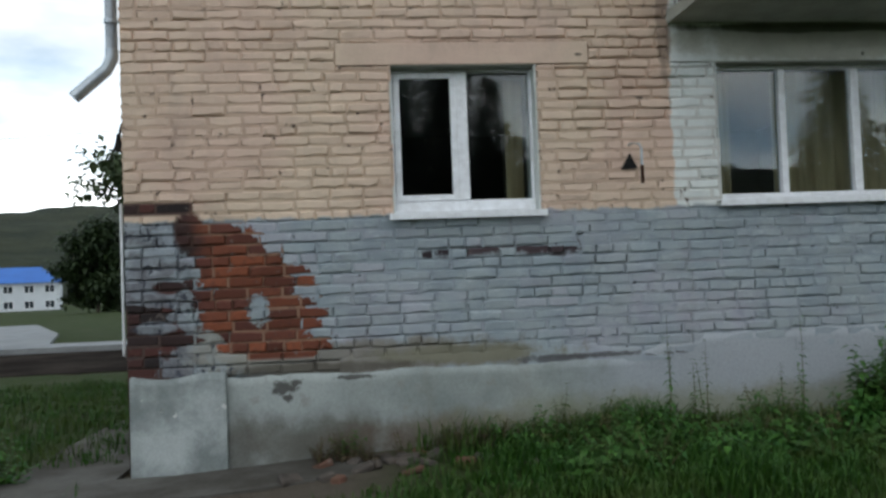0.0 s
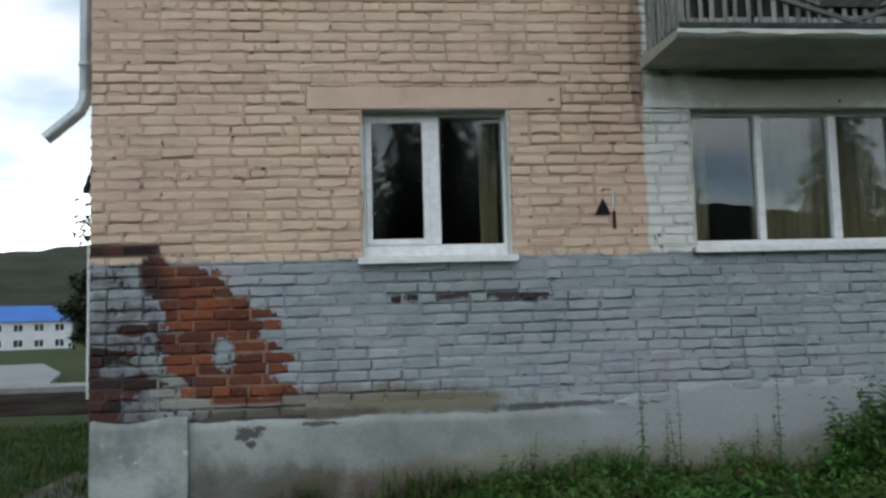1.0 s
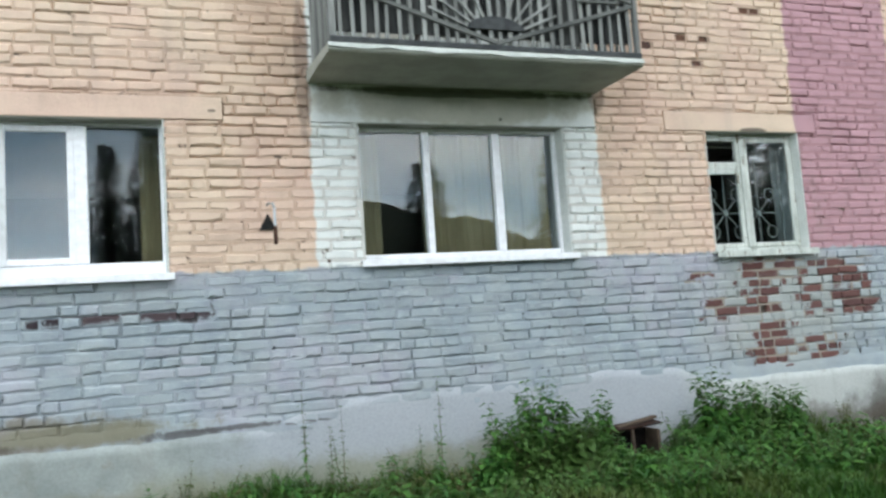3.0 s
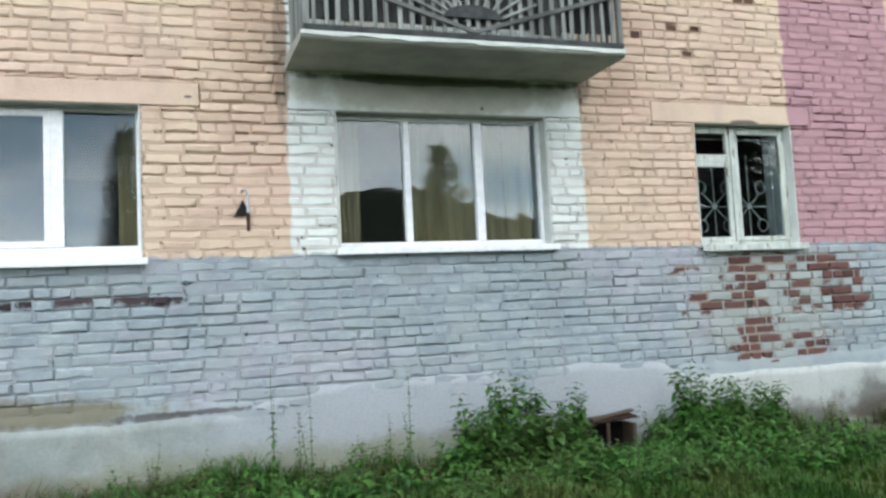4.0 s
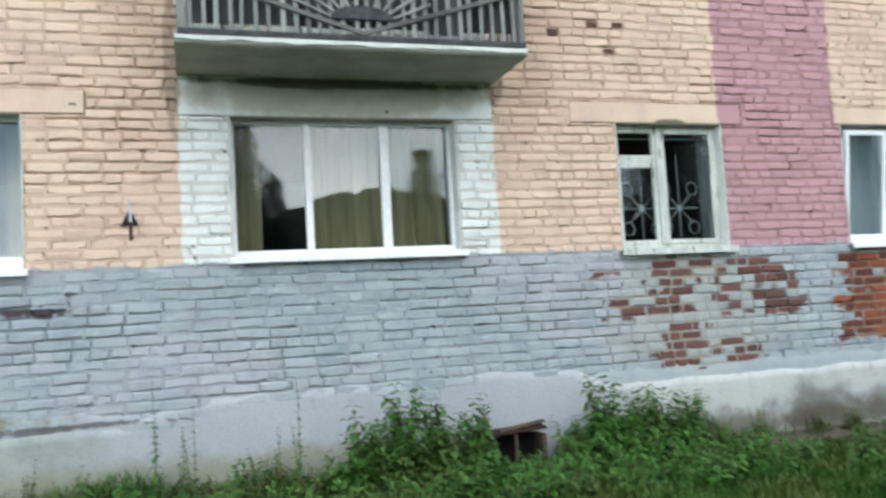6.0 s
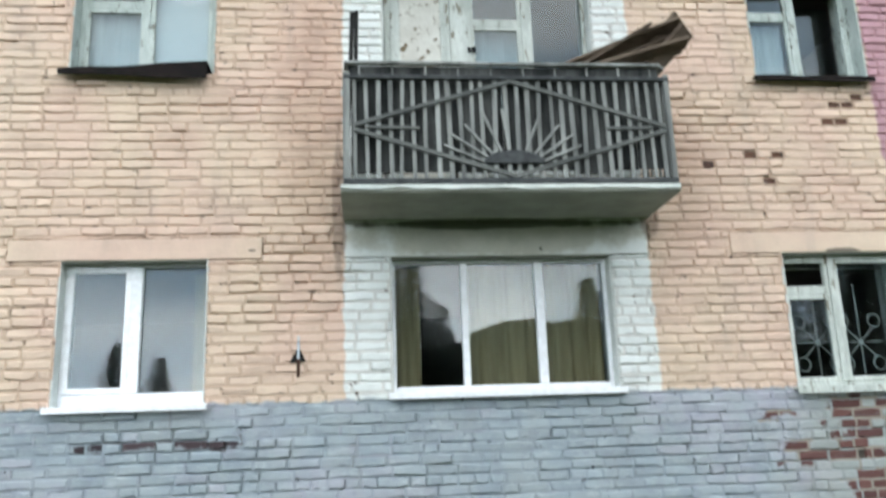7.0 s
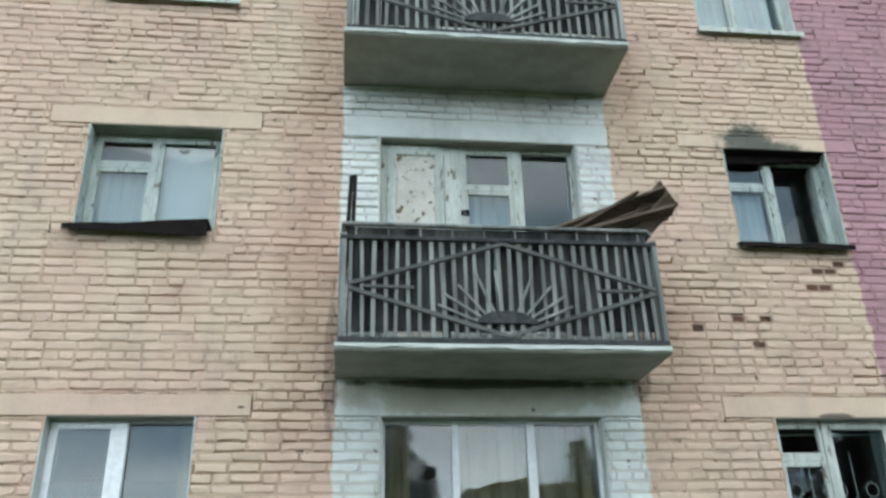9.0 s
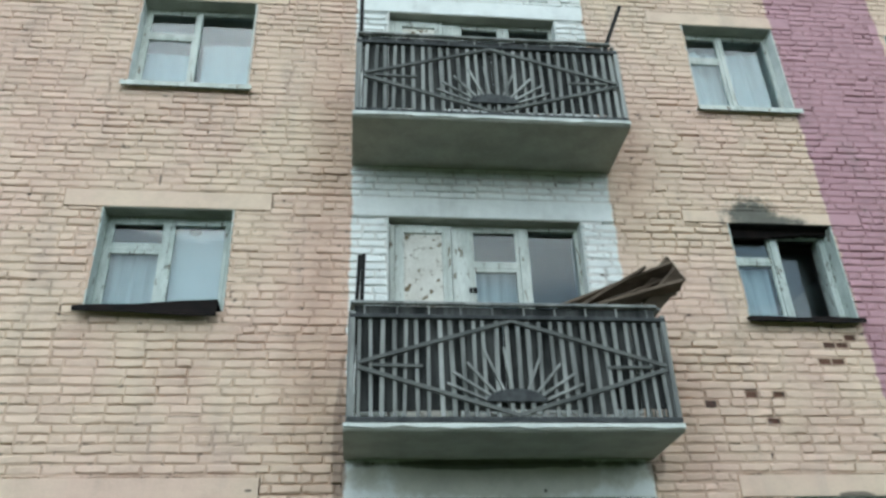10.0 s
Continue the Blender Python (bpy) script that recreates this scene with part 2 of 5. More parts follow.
    if under == "brick":
        raw = t.mix(t.math("FRACT", t.math("MULTIPLY", each, 7.3)), (0.090, 0.024, 0.012), (0.26, 0.073, 0.031))
        dark = t.math("FRACT", t.math("MULTIPLY", each, 13.7))
        dim = t.ramp(t.math("ADD", x, t.math("MULTIPLY", t.noise(4, 3), 0.4)), 0.14, 0.02)
        dim = t.math("MAXIMUM", dim, t.math("MULTIPLY", t.between(x, 1.6, 9.4, 0.1), 0.62))
        dim = t.math("MAXIMUM", dim, t.between(x, 1.6, 2.9, 0.1))
        raw = t.mix(t.math("MAXIMUM", t.ramp(dark, 0.55, 0.85, 0.0, 0.75), dim), raw, t.mix(dark, (0.026, 0.013, 0.013), (0.085, 0.025, 0.019)))
        raw = t.mix(t.ramp(t.noise(22, 5, 0.65), 0.48, 0.72, 0.0, 0.7), raw, (0.085, 0.030, 0.022))
        raw = t.mix(t.math("MULTIPLY", t.between(x, 7.0, 9.4, 0.1), 0.50), raw, t.mix(dark, (0.19, 0.095, 0.088), (0.075, 0.042, 0.045)))
        raw = t.mix(t.ramp(x, 0.0, -0.18, 0.0, 0.9), raw, t.mix(t.math("MULTIPLY", dark, dark), (0.014, 0.009, 0.009), (0.075, 0.022, 0.016)))
        raw = t.mix(t.math("MULTIPLY", t.between(x, 1.5, 2.95, 0.1), 0.92), raw, t.mix(dark, (0.024, 0.016, 0.021), (0.075, 0.052, 0.058)))
        raw = t.mix(t.ramp(t.noise(11, 6, 0.65), 0.62, 0.70, 0.0, 0.5), raw, (0.24, 0.20, 0.18))
    else:
        raw = t.mix(mid, (0.33, 0.185, 0.115), (0.20, 0.105, 0.07))
        raw = t.mix(t.ramp(t.noise(15, 4), 0.5, 0.65, 0.0, 0.75), raw, (0.13, 0.07, 0.05))
        raw = t.mix(t.math("MULTIPLY", t.between(x, 7.0, 9.4, 0.1), 0.75), raw, (0.33, 0.31, 0.26))
        raw = t.mix(t.between(x, 1.5, 2.95, 0.1), raw, (0.11, 0.095, 0.10))
        raw = t.mix(t.ramp(x, 0.02, -0.22, 0.0, 0.85), raw, (0.045, 0.03, 0.03))
    # chips
    rough_spot = t.math("ADD", t.noise(13, 6, 0.65), t.math("MULTIPLY", t.math("MULTIPLY", base, t.ramp(x, 0.6, -0.3)), 0.11))
    rough_spot = t.math("ADD", rough_spot, t.math("MULTIPLY", t.math("SUBTRACT", t.noise(1.3, 3), 0.5), 0.12))
    rough_spot = t.math("SUBTRACT", rough_spot, t.math("MULTIPLY", base, loss * 0.28))
    chips = t.ramp(rough_spot, 0.71 - loss, 0.74 - loss)
    col = t.mix(chips, col, t.mix(base, (0.155, 0.115, 0.092), (0.058, 0.063, 0.080)))
    col = t.mix(gone, col, raw)
    chips = t.math("MAXIMUM", chips, gone)
    bump = t.math("ADD", t.math("MULTIPLY", mid, 0.6), t.math("ADD", t.math("MULTIPLY", fine, 0.22), t.math("MULTIPLY", chips, -0.5)))
    if under == "mortar":
        # the mortar in the joints is tinted darker than the brick faces
        col = t.mix(0.5, col, t.mix(1.0, col, t.mix(base, (0.68, 0.60, 0.55), (0.84, 0.85, 0.88)), "MULTIPLY"))
    return t.done(col, bump, 0.014)


def plain(name, color, other, scale=6.0, rough=0.8, metal=0.0, bump=0.002, grain=None, fine=60, worn=None, loss=0.66, vary=0.0):
    t = Tree(name, rough, metal)
    a, f = t.noise(scale, 5, 0.6, grain), t.noise(fine, 4, 0.6, grain)
    col = t.mix(t.ramp(a, 0.32, 0.68), color, other)
    col = t.mix(t.ramp(f, 0.35, 0.7, 0.0, 0.35), col, t.mix(1.0, col, (0.62, 0.60, 0.58), "MULTIPLY"))
    if vary:
        # no two laths have weathered alike
        col = t.mix(t.ramp(t.random(), 0.0, 1.0, 0.0, vary), col, t.mix(1.0, col, (0.38, 0.38, 0.37), "MULTIPLY"))
    if rough > 0.7:
        t.b.inputs["Specular IOR Level"].default_value = 0.2 if rough < 1.0 else 0.0
    h = t.math("ADD", a, t.math("MULTIPLY", f, 0.5))
    if worn:
        w = t.ramp(t.noise(scale * 2.3, 7, 0.65, grain), loss, loss + 0.03)
        col = t.mix(w, col, worn)
        h = t.math("SUBTRACT", h, w)
    return t.done(col, h, bump)


def bare_brick(name, dull, bright, burnt):
    t = Tree(name, 0.9)
    r = t.math("FRACT", t.math("ADD", t.random(), t.island()))
    a, f = t.noise(14, 5), t.noise(90, 4)
    col = t.mix(r, dull, bright)
    col = t.mix(t.ramp(r, 0.68, 0.9, 0, 0.85), col, burnt)
    col = t.mix(t.ramp(a, 0.5, 0.75, 0, 0.55), col, (0.17, 0.07, 0.05))
    col = t.mix(t.ramp(t.noise(6, 5), 0.60, 0.72, 0, 0.6), col, (0.40, 0.36, 0.33))
    return t.done(col, t.math("ADD", a, t.math("MULTIPLY", f, 0.6)), 0.006)


def leafy(name, a, b, c):
    t = Tree(name, 0.55)
    col = t.mix(t.island(), a, b)
    col = t.mix(t.ramp(t.noise(1.7, 3), 0.42, 0.68), col, c)
    t.b.inputs["Specular IOR Level"].default_value = 0.25
    return t.done(col)


def glass(name, tint=(0.62, 0.73, 0.77), ior=1.56):
    t = Tree(name, 0.0)
    t.b.inputs["Transmission Weight"].default_value = 1.0
    t.b.inputs["IOR"].default_value = ior
    w = t.noise(2.2, 2)
    return t.done(tint, w, 0.0016, t.ramp(t.noise(4, 4), 0.45, 0.8, 0.0, 0.05))


def plinth_mat():
    """Cement render, whitewashed further along, with mould and splashed soil in patches."""
    t = Tree("plinth_cement", 0.92)
    t.b.inputs["Specular IOR Level"].default_value = 0.2
    x, _, z = t.xyz()
    a, b, f = t.noise(1.2, 5, 0.6), t.noise(5, 6, 0.65), t.noise(50, 4, 0.6)
    down = t.noise(4.0, 5, 0.6, (1.0, 1.0, 0.18))
    col = t.mix(t.ramp(a, 0.35, 0.65), (0.235, 0.262, 0.25), (0.37, 0.40, 0.385))
    col = t.mix(t.ramp(t.math("ADD", x, t.math("MULTIPLY", b, 1.5)), 3.0, 4.6, 0.0, 0.55), col, (0.40, 0.425, 0.435))
    col = t.mix(t.ramp(t.math("ADD", x, t.math("MULTIPLY", b, 1.2)), 6.9, 8.2, 0.0, 0.7), col, (0.50, 0.52, 0.49))
    col = t.mix(t.ramp(down, 0.5, 0.72, 0.0, 0.45), col, (0.20, 0.20, 0.175))
    col = t.mix(t.ramp(b, 0.58, 0.70, 0.0, 0.6), col, (0.25, 0.245, 0.215))
    wash = t.math("MULTIPLY", t.between(t.math("ADD", x, b), 3.5, 7.6, 0.5), t.ramp(t.math("ADD", z, t.math("MULTIPLY", b, 0.3)), 0.95, 1.30))
    col = t.mix(t.math("MULTIPLY", wash, 0.85), col, t.mix(a, (0.35, 0.38, 0.41), (0.385, 0.40, 0.43)))
    edge = t.noise(3.5, 6, 0.65)
    for cu, cw, ru, rw, tone in (
        (0.80, 0.86, 0.62, 0.17, (0.085, 0.072, 0.052)), (1.9, 0.88, 0.9, 0.12, (0.12, 0.085, 0.06)), (0.20, 0.82, 0.10, 0.28, (0.12, 0.115, 0.10)),
        (9.35, 0.98, 0.42, 0.20, (0.07, 0.065, 0.055)), (8.5, 0.90, 0.65, 0.13, (0.09, 0.075, 0.058)), (9.9, 0.90, 0.9, 0.10, (0.08, 0.066, 0.05)), (10.4, 0.95, 0.5, 0.16, (0.10, 0.09, 0.075)),
        (3.4, 0.94, 1.3, 0.16, (0.25, 0.26, 0.18)), (5.0, 0.96, 1.0, 0.14, (0.24, 0.25, 0.19)), (11.6, 0.95, 0.4, 0.12, (0.13, 0.11, 0.09)),
    ):
        col = t.mix(t.math("MULTIPLY", t.blob(x, z, cu, cw * 1.0, ru * 1.15, rw * 1.15, edge, 1.0, 0.5), 0.72), col, tone)
    jag = t.noise(17, 6, 0.7)
    for cu, cw, ru, rw in ((0.52, 1.27, 0.10, 0.05), (0.62, 1.315, 0.05, 0.03), (0.55, 1.20, 0.05, 0.025), (1.05, 1.33, 0.14, 0.018)):
        col = t.mix(t.math("MULTIPLY", t.blob(x, z, cu, cw, ru, rw, jag, 1.7, 0.25), 0.85), col, (0.06, 0.055, 0.05))
    col = t.mix(t.ramp(f, 0.35, 0.7, 0.0, 0.3), col, t.mix(1.0, col, (0.62, 0.60, 0.58), "MULTIPLY"))
    return t.done(col, t.math("ADD", b, t.math("MULTIPLY", f, 0.3)), 0.012)


def ground_mat():
    t = Tree("ground_soil_and_grass", 0.95)
    x, y, _ = t.xyz()
    n, m, f = t.noise(0.55, 5, 0.65), t.noise(6, 5, 0.6), t.noise(45, 5, 0.7)
    soil = t.mix(m, (0.075, 0.060, 0.046), (0.15, 0.13, 0.105))
    soil = t.mix(t.ramp(f, 0.45, 0.7), soil, (0.075, 0.06, 0.045))
    t.b.inputs["Specular IOR Level"].default_value = 0.1
    grass = t.mix(m, (0.024, 0.040, 0.011), (0.047, 0.064, 0.018))
    grass = t.mix(t.ramp(f, 0.4, 0.75), grass, (0.03, 0.045, 0.015))
    bare = t.math("MULTIPLY", t.ramp(t.math("ADD", x, t.math("MULTIPLY", n, 1.6)), 2.7, 1.6), t.between(t.math("ADD", y, t.math("MULTIPLY", m, 0.5)), 6.2, 8.0, 0.35))
    bare = t.math("MULTIPLY", bare, t.above(x, -1.6, 0.4))
    bare = t.math("MAXIMUM", bare, t.math("MULTIPLY", t.above(x, 8.2, 0.4), t.between(t.math("ADD", y, t.math("MULTIPLY", m, 0.4)), 7.1, 8.2, 0.15)))
    cover = t.math("MULTIPLY", t.ramp(n, 0.62, 0.50), t.math("SUBTRACT", 1.0, bare))
    cover = t.math("MAXIMUM", cover, t.math("MULTIPLY", 0.85, t.math("SUBTRACT", 1.0, bare)))
    return t.done(t.mix(cover, soil, grass), t.math("ADD", m, f), 0.03)


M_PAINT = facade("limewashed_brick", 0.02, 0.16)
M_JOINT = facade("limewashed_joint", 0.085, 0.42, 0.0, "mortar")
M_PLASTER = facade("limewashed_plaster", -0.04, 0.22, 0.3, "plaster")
M_SOOTY = bare_brick("sooty_brown_brick", (0.095, 0.046, 0.030), (0.19, 0.092, 0.052), (0.030, 0.020, 0.018))
M_MORTAR = plain("bare_mortar", (0.46, 0.33, 0.25), (0.36, 0.25, 0.19), 9, 0.95)
M_CORE = plain("old_mortar_core", (0.06, 0.052, 0.046), (0.11, 0.092, 0.078), 6, 0.95)
M_CEMENT = plinth_mat()
M_SHEET = plain("grey_cement_sheet", (0.45, 0.485, 0.475), (0.22, 0.245, 0.24), 2.9, 0.8, bump=0.006, worn=(0.62, 0.63, 0.60), loss=0.66)
M_SLAB = plain("balcony_concrete", (0.38, 0.385, 0.335), (0.29, 0.295, 0.255), 3, 0.9, bump=0.006)
M_SLABEDGE = plain("whitewashed_slab_edge", (0.66, 0.69, 0.65), (0.50, 0.53, 0.50), 5, 0.9, worn=(0.3, 0.29, 0.26), loss=0.63)
M_PVC = plain("white_pvc", (0.86, 0.87, 0.89), (0.84, 0.85, 0.87), 2, 0.35, bump=0.0003, fine=20)
M_OLDWHITE = plain("flaking_white_paint", (0.64, 0.67, 0.625), (0.48, 0.515, 0.475), 9, 0.75, worn=(0.22, 0.195, 0.15), loss=0.59, grain=(1, 1, 0.25))
M_GREENWHITE = plain("pale_green_white_paint", (0.56, 0.615, 0.58), (0.42, 0.475, 0.445), 9, 0.75, worn=(0.17, 0.165, 0.135), loss=0.585, grain=(1, 1, 0.3))
M_REVEAL = plain("reveal_plaster", (0.66, 0.68, 0.65), (0.54, 0.57, 0.54), 5, 0.9, worn=(0.34, 0.32, 0.28), loss=0.68)
M_DARKTIN = plain("dark_rusted_tin", (0.005, 0.004, 0.004), (0.013, 0.008, 0.007), 8, 0.9, 0.0)
M_GALV = plain("galvanised_steel", (0.50, 0.54, 0.57), (0.36, 0.40, 0.44), 8, 0.38, 0.75, bump=0.001)
M_LATH = plain("weathered_grey_lath", (0.37, 0.38, 0.36), (0.15, 0.155, 0.148), 7, 0.85, grain=(1, 1, 0.1), fine=80, vary=0.35)
M_LATHMID = plain("dark_weathered_lath", (0.17, 0.175, 0.165), (0.085, 0.09, 0.086), 7, 0.85, grain=(0.2, 1, 1), fine=80, vary=0.3)
M_LATHDARK = plain("tarred_rail", (0.035, 0.038, 0.040), (0.07, 0.074, 0.075), 9, 0.75)
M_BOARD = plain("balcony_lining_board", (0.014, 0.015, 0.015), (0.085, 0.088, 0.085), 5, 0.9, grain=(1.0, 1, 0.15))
M_BLACK = plain("blackened_iron", (0.010, 0.0095, 0.010), (0.022, 0.020, 0.019), 12, 0.8, 0.0)
M_RUST = plain("rusty_iron", (0.042, 0.022, 0.016), (0.085, 0.04, 0.026), 14, 0.8, 0.2)
M_HATCH = plain("dark_rusted_hatch_plate", (0.016, 0.010, 0.008), (0.045, 0.022, 0.015), 11, 0.9, 0.0)
M_DARKWOOD = plain("dark_rotten_board", (0.05, 0.036, 0.027), (0.095, 0.07, 0.052), 6, 0.9, grain=(0.15, 1, 1))
M_WOOD = plain("rotten_wood", (0.075, 0.054, 0.040), (0.155, 0.118, 0.088), 6, 0.9, grain=(0.15, 1, 1), fine=60)
M_BARS = plain("grille_white_bar", (0.62, 0.63, 0.58), (0.42, 0.43, 0.40), 9, 0.6)
M_CURTAIN = plain("cream_curtain", (0.46, 0.36, 0.20), (0.31, 0.235, 0.125), 3, 0.95, grain=(6, 1, 0.3))
M_TULLE = plain("white_tulle", (0.66, 0.70, 0.69), (0.56, 0.60, 0.60), 3, 0.95, grain=(6, 1, 0.3))
M_FILM = plain("white_window_sheet", (0.76, 0.80, 0.80), (0.66, 0.71, 0.72), 2, 0.6)
M_ROOM = plain("room_plaster", (0.30, 0.28, 0.25), (0.24, 0.23, 0.21), 2, 0.95)
M_DOOR = plain("peeling_door", (0.70, 0.69, 0.63), (0.58, 0.56, 0.50), 4, 0.75, worn=(0.17, 0.13, 0.08), loss=0.565)
M_GLASS = glass("window_glass")
M_GROUND = ground_mat()
M_ASPHALT = plain("old_asphalt", (0.022, 0.019, 0.017), (0.045, 0.038, 0.033), 0.6, 1.0, bump=0.01, fine=12)
M_CONCRETE = plain("pale_concrete_paving", (0.27, 0.28, 0.285), (0.20, 0.205, 0.21), 0.8, 0.8, fine=10)
M_APRON = plain("old_apron_concrete", (0.115, 0.11, 0.098), (0.060, 0.054, 0.045), 1.8, 0.95, bump=0.02, fine=25)
M_BLUE = plain("blue_roof_sheet", (0.030, 0.155, 0.52), (0.025, 0.13, 0.46), 0.3, 0.5, 0.1)
M_HOUSE = plain("white_house_render", (0.66, 0.69, 0.72), (0.58, 0.61, 0.64), 0.4, 0.9)
M_DARKGLASS = plain("far_window_glass", (0.03, 0.04, 0.05), (0.05, 0.06, 0.07), 0.5, 0.15)
M_FOREST = plain("forested_hill", (0.014, 0.021, 0.010), (0.033, 0.038, 0.019), 0.035, 0.95, bump=2.0, fine=0.3)
M_GRASS = leafy("grass_blade", (0.013, 0.056, 0.006), (0.036, 0.096, 0.010), (0.050, 0.078, 0.014))
M_LEAF = leafy("weed_leaf", (0.016, 0.070, 0.012), (0.058, 0.150, 0.024), (0.046, 0.092, 0.020))
M_DRYLEAF = leafy("dry_weed_leaf", (0.085, 0.095, 0.03), (0.13, 0.115, 0.05), (0.055, 0.075, 0.022))
M_BROWNLEAF = leafy("withered_leaf", (0.050, 0.034, 0.020), (0.10, 0.066, 0.038), (0.034, 0.026, 0.016))
M_STEM = plain("weed_stem", (0.075, 0.095, 0.035), (0.11, 0.09, 0.05), 20, 0.8)
M_TREELEAF = leafy("tree_leaf", (0.011, 0.024, 0.008), (0.028, 0.046, 0.013), (0.018, 0.030, 0.010))
M_PALELEAF = leafy("pale_tree_leaf", (0.055, 0.085, 0.035), (0.10, 0.13, 0.06), (0.07, 0.095, 0.045))
M_NEEDLE = leafy("spruce_needle", (0.010, 0.024, 0.011), (0.022, 0.040, 0.016), (0.014, 0.028, 0.012))
M_BARK = plain("tree_bark", (0.07, 0.055, 0.045), (0.12, 0.10, 0.08), 5, 0.95, grain=(1, 1, 0.2), bump=0.01)


# ==== mesh helpers ====
def mesh_of(name, verts, faces, material, smooth=False):
    me = bpy.data.meshes.new(name)
    me.from_pydata(verts, [], faces)
    me.materials.append(material)
    if smooth:
        me.polygons.foreach_set("use_smooth", [True] * len(me.polygons))
    me.update()
    return me


class Soup:
    """Gathers boxes, bars and quads of one mesh."""

    def __init__(self):
        self.v, self.f = [], []

    def poly(self, pts):
        k = len(self.v)
        self.v += [tuple(p) for p in pts]
        self.f.append(tuple(range(k, k + len(pts))))

    def box(self, x0, x1, y0, y1, z0, z1, e=0.0, m=None):
        """A box with its edges cut back by e."""
        if e <= 0:
            pts = [(x, y, z) for z in (z0, z1) for y in (y0, y1) for x in (x0, x1)]
            fs = [(0, 2, 3, 1), (4, 5, 7, 6), (0, 1, 5, 4), (2, 6, 7, 3), (0, 4, 6, 2), (1, 3, 7, 5)]
        else:
            bm = bmesh.new()
            bmesh.ops.create_cube(bm, size=1.0)
            for v in bm.verts:
                v.co = Vector(((x0 + x1) / 2 + v.co.x * (x1 - x0), (y0 + y1) / 2 + v.co.y * (y1 - y0), (z0 + z1) / 2 + v.co.z * (z1 - z0)))
            bmesh.ops.bevel(bm, geom=bm.edges[:], offset=e, segments=1, affect="EDGES")
            bm.verts.index_update()
            pts = [tuple(v.co) for v in bm.verts]
            fs = [tuple(v.index for v in f.verts) for f in bm.faces]
            bm.free()
        k = len(self.v)
        self.v += [tuple(m @ Vector(p)) for p in pts] if m else pts
        self.f += [tuple(i + k for i in f) for f in fs]
        return self

    def bar(self, a, b, w, d, up=(0, 1, 0), e=0.0):
        """A rectangular bar from a to b; d is its depth along up."""
        a, b, up = Vector(a), Vector(b), Vector(up)
        t = (b - a).normalized()
        s = t.cross(up).normalized()
        u = s.cross(t).normalized()
        m = Matrix((s, t, u)).transposed().to_4x4()
        m.translation = (a + b) / 2
        n = (b - a).length / 2
        return self.box(-w / 2, w / 2, -n, n, -d / 2, d / 2, e, m)

    def tube(self, pts, r, sides=8, close=True):
        pts = [Vector(p) for p in pts]
        rr = r if isinstance(r, (list, tuple)) else [r] * len(pts)
        k0 = len(self.v)
        for i, p in enumerate(pts):
            t = (pts[min(i + 1, len(pts) - 1)] - pts[max(i - 1, 0)]).normalized()
            s = t.cross(Vector((0.13, 0.97, 0.21))).normalized()
            u = s.cross(t)
            for j in range(sides):
                q = 2 * math.pi * j / sides
                self.v.append(tuple(p + rr[i] * (math.cos(q) * s + math.sin(q) * u)))
        for i in range(len(pts) - 1):
            for j in range(sides):
                a, b = k0 + i * sides + j, k0 + i * sides + (j + 1) % sides
                self.f.append((a, b, b + sides, a + sides))
        if close:
            self.f.append(tuple(k0 + j for j in range(sides)))
            self.f.append(tuple(k0 + (len(pts) - 1) * sides + j for j in reversed(range(sides))))
        return self

    def mesh(self, name, material, smooth=False):
        return mesh_of(name, self.v, self.f, material, smooth)


def part(name, soup, material, parent, label="", smooth=False):
    ob = new(name, soup.mesh(name, material, smooth))
    ob.parent = parent
    if parent.parent is None:
        ob.matrix_parent_inverse = Matrix.Translation(-parent.location)
    if label:
        tagged(ob, label)
    return ob


def thing(name, label, category, at=(0, 0, 0), group="", kind=""):
    ob = new(name)
    ob.empty_display_size = 0.1
    ob.location = at
    return tagged(ob, label, category, group, kind)


def solid(name, soup, material, label, category, kind="structure", smooth=False):
    return tagged(new(name, soup.mesh(name, material, smooth)), label, category, "", kind)


# ==== the ground ====
WALL = 7.5


def smooth_step(v, a, b):
    k = min(1.0, max(0.0, (v - a) / (b - a)))
    return k * k * (3 - 2 * k)


def gz(x, y):
    """Height of the ground."""
    near = 0.66 + 0.12 * smooth_step(x, -0.6, 1.4)
    h = near - 0.30 * smooth_step(-y, -7.2, 1.0)
    d = max(0.0, math.hypot(max(0.0, -0.6 - x), max(0.0, y - 7.5)) - 0.5)
    h -= 0.30 * smooth_step(d, 0, 12) + 0.0105 * min(d, 260)
    h -= 0.010 * min(200.0, max(0.0, -y))
    bump = noise.noise((x * 0.9, y * 0.9, 0)) * 0.035 + noise.noise((x * 3.1, y * 3.1, 4)) * 0.015
    return h + bump * (1 if d < 15 else 0)


def axis(lo, hi, step, far):
    out = [lo + step * i for i in range(int((hi - lo) / step) + 1)]
    s, a, b = step, out[0], out[-1]
    left, right = [], []
    while a > -far or b < far:
        s *= 1.35
        if a > -far:
            a -= s
            left.append(a)
        if b < far:
            b += s
            right.append(b)
    return left[::-1] + out + right


xs, ys = axis(-4.0, 13.0, 0.12, 1500.0), axis(4.0, 9.0, 0.12, 1500.0)
gv = [(x, y, gz(x, y)) for y in ys for x in xs]
gf = [(j * len(xs) + i, j * len(xs) + i + 1, (j + 1) * len(xs) + i + 1, (j + 1) * len(xs) + i) for j in range(len(ys) - 1) for i in range(len(xs) - 1)]
tagged(new("ground", mesh_of("ground", gv, gf, M_GROUND, True)), "rough ground of bare soil and grass beside the house", "ground", "", "structure")

